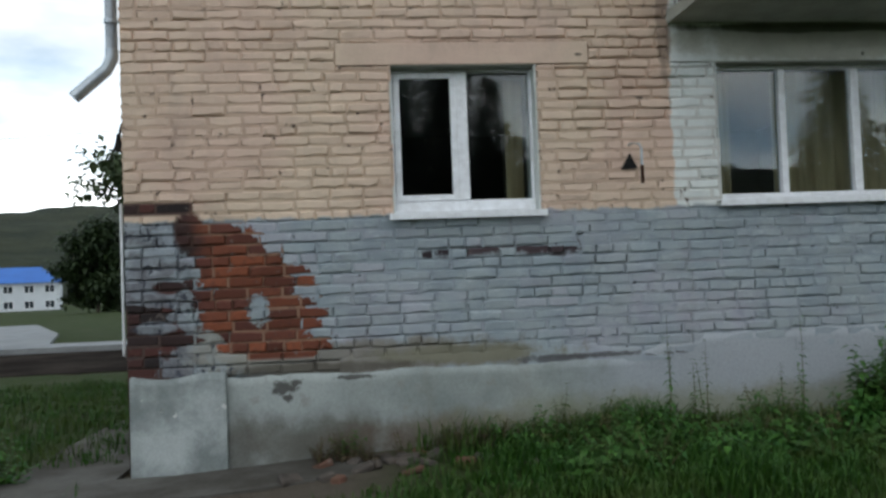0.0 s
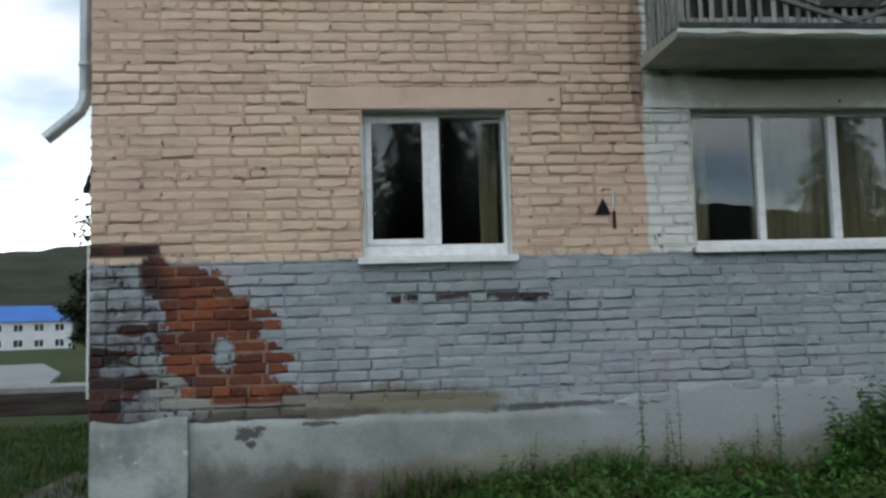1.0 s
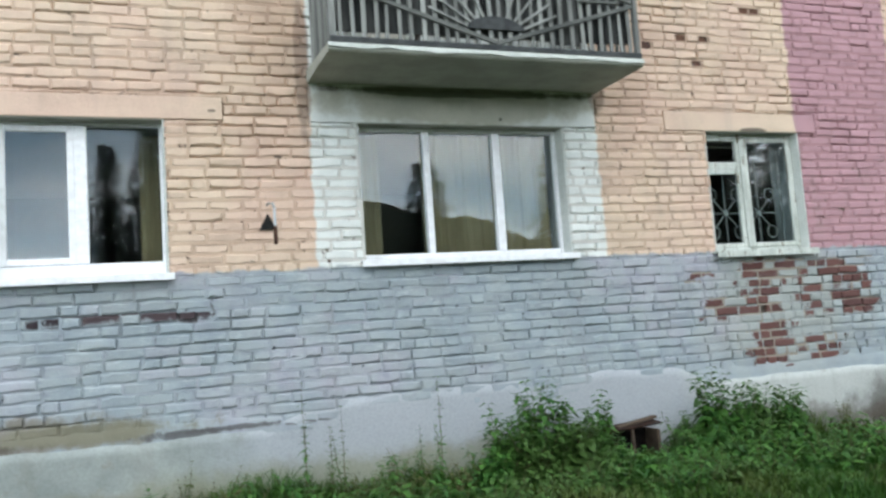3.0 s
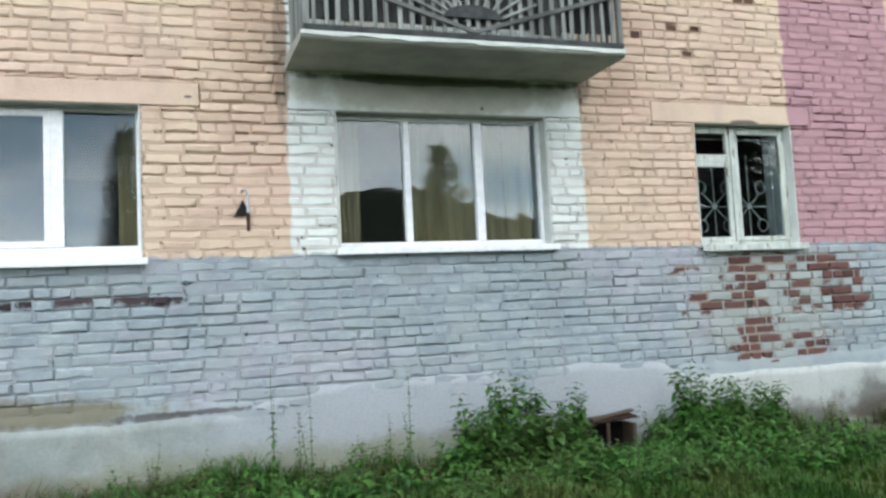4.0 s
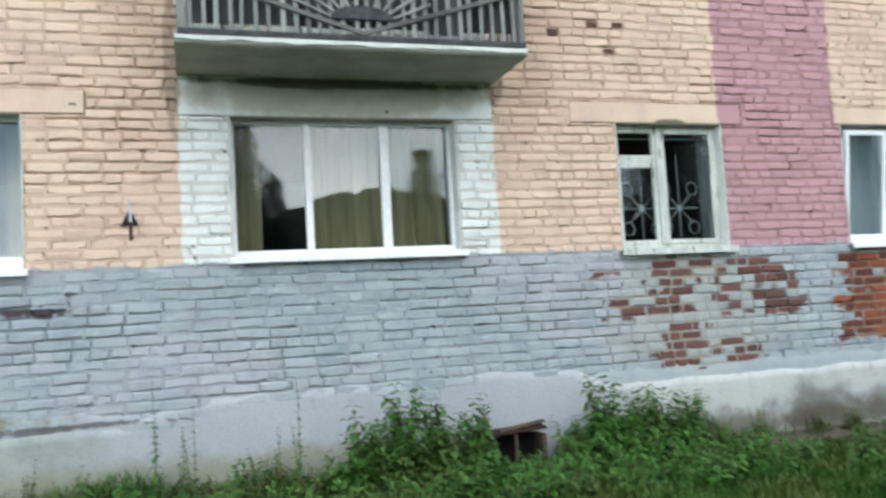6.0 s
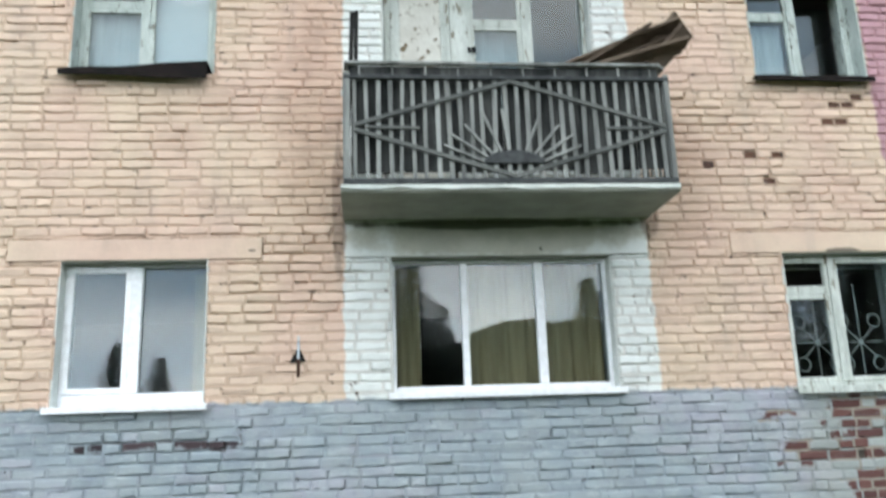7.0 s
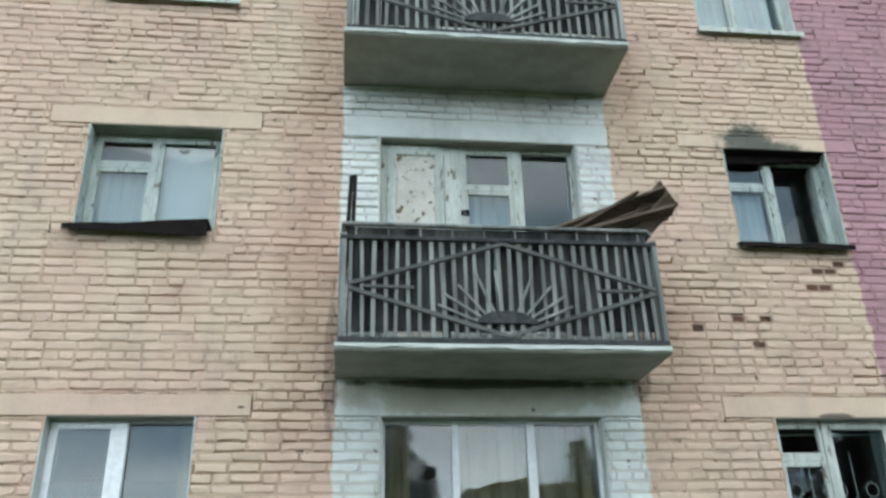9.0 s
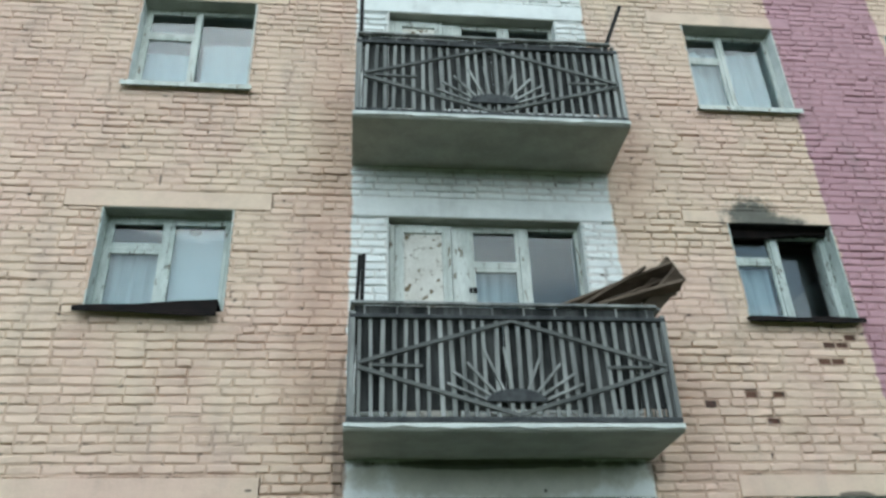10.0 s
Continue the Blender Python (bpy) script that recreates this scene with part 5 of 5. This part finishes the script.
TALL = "tall thin weed with small leaves against the wall"
for i, (x, top) in enumerate(((3.43, 1.70), (3.70, 1.50), (4.44, 1.66), (3.62, 1.36), (4.30, 1.30))):
    weed("tall_weed", TALL, x, 7.22 - 0.05 * (i % 3), top, 0.10, 2, 14, 0.085, M_LEAF, 40 + i)
BUSHY = "bushy green weed with broad drooping leaves"
for i, (x, y, top, sp, n) in enumerate((
    (5.24, 7.10, 1.58, 0.20, 8), (4.92, 7.05, 1.42, 0.16, 6), (5.80, 7.16, 1.42, 0.12, 4), (5.10, 6.90, 1.30, 0.26, 8), (5.46, 6.92, 1.28, 0.24, 9), (5.50, 7.14, 1.42, 0.15, 6), (4.78, 6.92, 1.12, 0.22, 7), (5.72, 6.85, 1.02, 0.20, 7),
    (6.93, 7.15, 1.52, 0.18, 7), (7.18, 7.08, 1.36, 0.24, 10), (7.46, 7.12, 1.36, 0.26, 12), (7.74, 7.12, 1.31, 0.16, 9), (7.04, 6.92, 1.14, 0.24, 8), (7.40, 6.90, 1.10, 0.26, 8), (6.75, 6.95, 1.08, 0.24, 7), (6.70, 7.16, 1.12, 0.12, 3),
)):
    weed("bushy_weed", BUSHY, x, y, top, sp * 1.15, n + 9, 13, 0.185, M_LEAF, 70 + i, 0.10)
DRY = "yellowing straggly weed at the foot of the wall"
for i, (x, y, top, sp, n) in enumerate((
    (2.44, 7.05, 1.10, 0.22, 6), (2.80, 7.08, 1.18, 0.26, 9), (2.98, 7.0, 1.05, 0.22, 8), (3.25, 7.0, 1.02, 0.22, 7), (3.95, 7.05, 1.05, 0.25, 8), (4.62, 7.0, 1.08, 0.22, 7),
    (2.15, 7.2, 1.02, 0.16, 5), (1.75, 7.28, 0.98, 0.15, 4), (2.6, 7.3, 1.22, 0.12, 3), (8.1, 7.2, 1.05, 0.14, 4), (8.55, 7.3, 1.10, 0.16, 3), (4.15, 7.25, 1.15, 0.2, 5), (1.0, 7.36, 0.96, 0.14, 4), (9.6, 7.3, 1.05, 0.2, 5), (9.3, 7.33, 0.98, 0.14, 4),
)):
    weed("straggly_weed", DRY, x, y, top, sp, n + 2, 10, 0.085, M_DRYLEAF if i % 3 else M_LEAF, 120 + i, 0.2)
BROWN = "brown withered weed at the foot of the plinth"
r1 = random.Random(77)
for i in range(34):
    x = r1.uniform(0.75, 2.9)
    y = r1.uniform(7.12, 7.36)
    weed("withered_weed", BROWN, x, y, gz(x, y) + r1.uniform(0.10, 0.26), 0.16, 7, 7, 0.06, M_BROWNLEAF, 800 + i, 0.1)
for i in range(12):
    x = r1.uniform(8.2, 10.3)
    y = r1.uniform(7.2, 7.38)
    weed("withered_weed", BROWN, x, y, gz(x, y) + r1.uniform(0.06, 0.15), 0.14, 6, 6, 0.05, M_BROWNLEAF, 850 + i, 0.1)
LOW = "low broad-leaved plant in the grass"
r0 = random.Random(5)
for i in range(130):
    x, y = r0.uniform(2.4, 10.5), r0.uniform(6.0, 7.0)
    if x > 8.0 and y > 6.55:
        continue
    weed("low_plant", LOW, x, y, gz(x, y) + r0.uniform(0.12, 0.30), 0.24, 6, 6, r0.choice((0.10, 0.14, 0.19)), M_LEAF, 600 + i, 0.1, "plant")
for i in range(16):
    x, y = r0.uniform(-5.0, -1.4), r0.uniform(7.4, 12.5)
    weed("low_plant", LOW, x, y, gz(x, y) + r0.uniform(0.2, 0.45), 0.4, 8, 6, 0.13, M_LEAF, 360 + i, 0.1, "plant")

for i in range(46):
    x, y = r0.uniform(2.3, 7.85), r0.uniform(6.85, 7.33)
    if 5.85 < x < 6.65:
        continue
    dry = x < 4.7 and r0.random() < 0.65
    weed("straggly_weed" if dry else "bushy_weed", DRY if dry else BUSHY, x, y, gz(x, y) + r0.uniform(0.20, 0.38) * (0.85 if dry else 1.1), 0.24, 7, 9, 0.10 if dry else 0.13, M_DRYLEAF if dry else M_LEAF, 420 + i, 0.1)
for i in range(48):
    x, y = r0.uniform(-4.6, -1.6), r0.uniform(7.4, 13.5)
    weed("bushy_weed", BUSHY, x, y, gz(x, y) + r0.uniform(0.2, 0.5), 0.5, 10, 8, 0.15, M_LEAF, 480 + i, 0.1)

# grass
g = Soup()
rg = random.Random(11)


def tuft(x, y, h, n):
    z = gz(x, y)
    if 5.9 < x < 6.62 and 6.7 < y:
        h *= 0.4
    for _ in range(n):
        q = rg.uniform(0, 6.28)
        bx, by = x + rg.gauss(0, 0.035), y + rg.gauss(0, 0.035)
        if by > WALL - 0.09 and bx > X0 - 0.05:
            by = WALL - 0.09
        l, w = h * rg.uniform(0.5, 1.15), rg.uniform(0.003, 0.006)
        dx, dy, out = math.cos(q), math.sin(q), rg.uniform(0.15, 0.75)
        k = len(g.v)
        m = (bx + dx * out * l * 0.35, min(by + dy * out * l * 0.35, WALL - 0.05 if bx > X0 - 0.1 else 1e9), z + l * 0.6)
        t = (bx + dx * out * l, min(by + dy * out * l, WALL - 0.04 if bx > X0 - 0.1 else 1e9), z + l * (1 - 0.35 * out))
        g.v += [(bx - dy * w, by + dx * w, z - 0.02), (bx + dy * w, by - dx * w, z - 0.02), (m[0] + dy * w, m[1] - dx * w, m[2]), (m[0] - dy * w, m[1] + dx * w, m[2]), t]
        g.f += [(k, k + 1, k + 2, k + 3), (k + 3, k + 2, k + 4)]


for _ in range(11000):
    x, y = rg.uniform(-1.0, 13.5), rg.uniform(4.8, 7.42)
    thick = smooth_step(x + 0.75 * (6.9 - y) + noise.noise((x, y, 6)) * 0.8, 1.2, 2.8)
    if x > 8.0:
        thick *= 0.04 + 0.96 * smooth_step(6.95 - y, 0, 0.5)
    if rg.random() < thick:
        tuft(x, y, (0.11 + 0.22 * abs(noise.noise((x * 1.3, y * 1.3, 1)))) * (0.75 + 0.75 * smooth_step(y, 6.5, 7.2) * (1 - smooth_step(x, 7.9, 8.4))), 8)
for _ in range(5200):
    x = rg.uniform(-9.0, -0.8)
    y = rg.uniform(6.0, 17.5)
    if x > -2.2 and y < 7.9 and rg.random() < 0.85:
        continue
    tuft(x, y, rg.uniform(0.07, 0.19), 6)
tagged(new("grass", g.mesh("grass", M_GRASS)), "long green grass and seed stalks along the wall", "grass", "", "stuff")

# rubble and bricks at the foot of the wall
rr = random.Random(3)
for i in range(26):
    x, y = 1.45 + rr.gauss(0, 0.45), 6.95 + rr.gauss(0, 0.16)
    a, b, c = rr.uniform(0.03, 0.10), rr.uniform(0.03, 0.06), rr.uniform(0.015, 0.035)
    m = Matrix.Translation((x, y, gz(x, y) + c * 0.5)) @ pose(0, 0, 0, rr.uniform(-20, 20), rr.uniform(-20, 20), rr.uniform(0, 180))
    s = Soup().box(-a, a, -b, b, -c, c, 0.012, m)
    s.v = [tuple(Vector(v) + 0.012 * Vector((noise.noise((v[0] * 20, v[1] * 20, v[2] * 20)), 0, noise.noise((v[2] * 20, v[0] * 20, 3))))) for v in s.v]
    tagged(new("brick_rubble", s.mesh("brick_rubble", M_CORE if i % 4 else M_SOOTY)), "dark broken brick lying in the soil", "rubble", "rubble at the wall")

# cellar hatch with a tilted rusty lid
hatch = thing("cellar_hatch", "small rusty cellar hatch with a tilted lid among weeds", "hatch", (6.27, 7.3, 0.8))
part("side_plate", Soup().box(5.99, 6.015, 7.25, 7.46, 0.70, 1.07, 0.004), M_HATCH, hatch)
part("side_plate", Soup().box(6.44, 6.47, 7.25, 7.46, 0.70, 1.04, 0.004), M_DARKWOOD, hatch)
# near-black back: the shade inside the open hatch is put into its colour
part("shade_plate", Soup().box(6.015, 6.44, 7.43, 7.46, 0.70, 1.04, 0.003), M_DARKTIN, hatch)
part("upright", Soup().box(6.19, 6.215, 7.25, 7.275, 0.70, 1.06, 0.004), M_DARKWOOD, hatch)
part("lid", Soup().box(-0.26, 0.25, -0.11, 0.10, -0.009, 0.009, 0.004, Matrix.Translation((6.23, 7.35, 1.085)) @ pose(0, 0, 0, 4, -4, -2)), M_HATCH, hatch, "rusty tin lid")
part("lid_board", Soup().box(-0.20, 0.22, -0.03, 0.03, -0.010, 0.010, 0.004, Matrix.Translation((6.27, 7.32, 1.112)) @ pose(0, 0, 0, 4, -7, 4)), M_DARKWOOD, hatch)


# ==== the street and the distance ====
def strip(name, material, label, category, line, half, lift):
    """A paved strip along a line of points, draped on the ground, with a kerb's thickness."""
    s = Soup()
    pts = []
    for (ax, ay), (bx, by) in zip(line, line[1:]):
        n = max(2, int(math.hypot(bx - ax, by - ay) / 2.0))
        pts += [(ax + (bx - ax) * k / n, ay + (by - ay) * k / n) for k in range(n)]
    pts.append(line[-1])
    for i, (x, y) in enumerate(pts):
        a, b = pts[max(0, i - 1)], pts[min(len(pts) - 1, i + 1)]
        d = Vector((b[0] - a[0], b[1] - a[1], 0)).normalized()
        nx, ny = -d.y, d.x
        z = gz(x, y)
        for u, dz in ((-1, -0.3), (-1, lift), (1, lift), (1, -0.3)):
            s.v.append((x + nx * half * u, y + ny * half * u, z + dz))
    for i in range(len(pts) - 1):
        for j in range(3):
            a = i * 4 + j
            s.f.append((a, a + 1, a + 5, a + 4))
    return solid(name, s, material, label, category)


strip("road", M_ASPHALT, "dark patched asphalt road across the street", "road", [(-60, 25.5), (40, 22.5)], 3.4, 0.06)
strip("pavement", M_CONCRETE, "pale concrete pavement beyond the road", "pavement", [(-60, 31.2), (40, 28.2)], 1.0, 0.20)
strip("footpath", M_CONCRETE, "pale concrete path leading to the white house", "pavement", [(-11.6, 31.0), (-15.0, 42), (-22.5, 60)], 2.0, 0.12)

strip("apron_1", M_APRON, "cracked concrete apron in front of the corner", "pavement", [(-1.9, 7.0), (-0.3, 7.02), (1.1, 7.1)], 0.36, 0.025)
strip("apron_2", M_APRON, "cracked concrete apron along the end wall", "pavement", [(-1.1, 7.36), (-1.1, 19.0)], 0.42, 0.02)

wire = Soup().tube([(-40.0, 25.5, 5.9), (-25.0, 27.3, 6.25), (-10.0, 29.2, 7.1), (8.0, 31.5, 8.6)], 0.012, 5)
tagged(new("overhead_wire", wire.mesh("overhead_wire", M_BLACK)), "thin black overhead wire across the street", "wire")

# white two-storey house with a blue roof
hx, hy, hz = -83.4, 182.0, -1.9
hm = Matrix.Translation((hx, hy, hz)) @ pose(0, 0, 0, 0, 0, 16)
house = thing("white_house", "white two-storey house with a bright blue metal roof", "house", (hx, hy, hz))
part("wall", Soup().box(-26, 22, 0, 11, -1.0, 6.3, 0.0, hm), M_HOUSE, house, "white rendered walls")
rf = Soup()
rv = [(-26.8, -0.8, 6.2), (22.8, -0.8, 6.2), (22.8, 11.8, 6.2), (-26.8, 11.8, 6.2), (-22, 5.5, 9.7), (18.0, 5.5, 9.7)]
rf.v = [tuple(hm @ Vector(p)) for p in rv]
rf.f = [(0, 1, 5, 4), (1, 2, 5), (2, 3, 4, 5), (3, 0, 4), (0, 3, 2, 1)]
part("roof", rf, M_BLUE, house, "bright blue sheet-metal roof")
for fl in (0.7, 4.0):
    for i in range(12):
        x = -24 + i * 4.0
        wd = part("window", ring(Soup(), -1.0, 1.0, 0, 1.7, -0.08, 0.06, 0.12, 0.0).box(-0.06, 0.06, -0.07, 0.05, 0.12, 1.58), M_PVC, house)
        wd.matrix_parent_inverse = wd.matrix_parent_inverse @ hm @ Matrix.Translation((x, 0, fl))
        pn = part("pane", Soup().box(-0.88, 0.88, -0.03, 0.0, 0.12, 1.58), M_DARKGLASS, wd)

# wooded hills all round
RIDGE = [(-180, 58), (-164, 18), (-140, 30), (-60, 62), (-24, 62), (-16, 66), (0, 68), (60, 66), (120, 84), (150, 74), (158, 94), (164, 113), (170, 104), (176, 84), (180, 58)]


def ridge(deg):
    for (a, ha), (b, hb) in zip(RIDGE, RIDGE[1:]):
        if a <= deg <= b:
            return ha + (hb - ha) * smooth_step(deg, a, b)
    return 60.0


hv, hf = [], []
na, nr = 720, 26
for i in range(na):
    deg = -180 + 360 * i / na
    q = radians(deg)
    for j in range(nr):
        rad = 260 + 640 * (j / (nr - 1)) ** 1.1
        x, y = rad * math.sin(q), rad * math.cos(q)
        up = smooth_step(rad, 280, 740)
        tree = 1.6 * noise.noise((x * 0.05, y * 0.05, 1)) + 0.8 * noise.noise((x * 0.3, y * 0.3, 3))
        hv.append((x, y, -6 + (ridge(deg) + 8) * up + (tree + 7 * noise.noise((x * 0.012, y * 0.012, 5))) * up))
for i in range(na):
    for j in range(nr - 1):
        a, b = i * nr + j, ((i + 1) % na) * nr + j
        hf.append((a, a + 1, b + 1, b))
tagged(new("hill", mesh_of("hill", hv, hf, M_FOREST, True)), "dark wooded hills round the town", "hill", "", "structure")


# ==== trees ====
def limb(s, a, b, r0, r1, r, depth, tips):
    a, b = Vector(a), Vector(b)
    m = (a + b) / 2 + Vector((r.uniform(-1, 1), r.uniform(-1, 1), r.uniform(-0.3, 0.3))) * (b - a).length * 0.08
    s.tube([a, m, b], [r0, (r0 + r1) / 2, r1], 6)
    tips.append((b, (b - a).length))
    tips.append((m, (b - a).length))
    if depth:
        for _ in range(3):
            d = (b - a).normalized()
            d = (d + Vector((r.uniform(-1, 1), r.uniform(-1, 1), r.uniform(-0.35, 0.7))) * 0.85).normalized()
            st = a.lerp(b, r.uniform(0.5, 1.0))
            limb(s, st, st + d * (b - a).length * r.uniform(0.5, 0.75), r1, r1 * 0.45, r, depth - 1, tips)


def broadleaf(x, y, h, rad, base, label, seed, leaves=5200, size=0.16, foliage=M_TREELEAF):
    r = random.Random(seed)
    z = gz(x, y)
    t = thing("tree", label, "tree", (x, y, z))
    st, lf, tips = Soup(), Soup(), []
    k = h / 60
    st.tube([(x, y, z - 0.1), (x + 0.04 * h * 0.3, y, z + h * 0.4), (x, y + 0.02 * h, z + h * 0.9)], [k * 1.4, k, k * 0.25], 9)
    for i in range(11):
        u = base + (0.92 - base) * i / 10
        q = i * 2.4 + r.uniform(-0.4, 0.4)
        reach = rad * (0.55 + 0.5 * math.sin(math.pi * min(1, (u - base) / (1 - base) * 0.9 + 0.15))) * r.uniform(0.7, 1.1)
        a = (x, y, z + h * u * 0.92)
        limb(st, a, (x + reach * math.cos(q), y + reach * math.sin(q), z + h * u + reach * 0.35), k * 0.45, k * 0.18, r, 1, tips)
    tips.append((Vector((x, y, z + h * 0.92)), rad * 0.5))
    for _ in range(leaves):
        c, span_ = r.choice(tips)
        g_ = max(0.18, 0.20 * rad)
        p = c + Vector((r.gauss(0, g_), r.gauss(0, g_), r.gauss(0, g_ * 0.8)))
        leaf(lf, p, (r.uniform(-1, 1), r.uniform(-1, 1), r.uniform(-0.7, 0.5)), size * r.uniform(0.6, 1.5), 0.3, r, 0.7)
    part("trunk", st, M_BARK, t)
    part("crown", lf, foliage, t)
    return t


def spruce(x, y, h, rad, label, seed):
    r = random.Random(seed)
    z = gz(x, y)
    t = thing("spruce", label, "tree", (x, y, z))
    st, lf = Soup(), Soup()
    st.tube([(x, y, z - 0.1), (x, y, z + h * 0.5), (x, y, z + h)], [h / 55, h / 90, 0.012], 8)
    rows = int(h * 5.5)
    for i in range(rows):
        u = 0.06 + 0.93 * i / rows
        reach = rad * (1 - u) ** 0.85 + 0.10
        n = max(5, int(13 * (1 - u)) + 3)
        for j in range(n):
            q = j * 6.28 / n + i * 0.7 + r.uniform(-0.25, 0.25)
            l = reach * r.uniform(0.65, 1.12)
            a = Vector((x, y, z + h * u))
            b = a + Vector((math.cos(q) * l, math.sin(q) * l, -0.28 * l))
            st.tube([a, b], [0.018, 0.004], 4)
            m = max(3, int(l / 0.11))
            for w in range(m):
                p = a.lerp(b, (w + 0.6) / m)
                for sgn in (-1, 1):
                    al = Vector((math.cos(q + sgn * 0.9), math.sin(q + sgn * 0.9), r.uniform(-0.55, 0.05)))
                    leaf(lf, p, al, 0.27 * r.uniform(0.7, 1.3), 0.35, r, 0.4)
    part("trunk", st, M_BARK, t)
    part("branches", lf, M_NEEDLE, t)
    return t


# across the yard, mirrored in the panes
spruce(10.75, -9.5, 7.0, 2.3, "dark pointed spruce across the yard", 3)
for x, y, h, rad, seed in ((1.5, -13.0, 8.5, 1.7, 31), (2.8, -12.4, 9.4, 2.1, 8), (4.2, -12.9, 11.4, 3.0, 33), (5.5, -12.2, 8.5, 2.3, 34), (6.5, -12.8, 6.7, 2.0, 35)):
    spruce(x, y, h, rad, "tall dark spruce in a row across the yard", seed)
spruce(-9.3, -32.0, 9.0, 2.4, "dark small spruce far across the yard", 12)
spruce(-7.8, -33.5, 8.6, 2.6, "dark small spruce far across the yard", 14)
for x, y, h, rad, seed in ((12.6, -11.0, 4.2, 2.0, 51), (17.2, -11.5, 10.5, 2.9, 52), (20.0, -10.4, 11.5, 3.2, 53), (23.0, -10.8, 12.0, 3.4, 54), (26.4, -10.0, 12.5, 3.6, 55)):
    spruce(x, y, h, rad, "dark spruce in the thicket across the yard", seed)
# beyond the corner of the house
broadleaf(-7.6, 40.0, 8.0, 2.0, 0.62, "thin leafy tree beyond the corner of the house", 21, 5200, 0.32, M_PALELEAF)
broadleaf(-33.0, 116.0, 10.6, 3.6, 0.06, "dense dark tree in front of the white house", 23, 18000, 0.65)
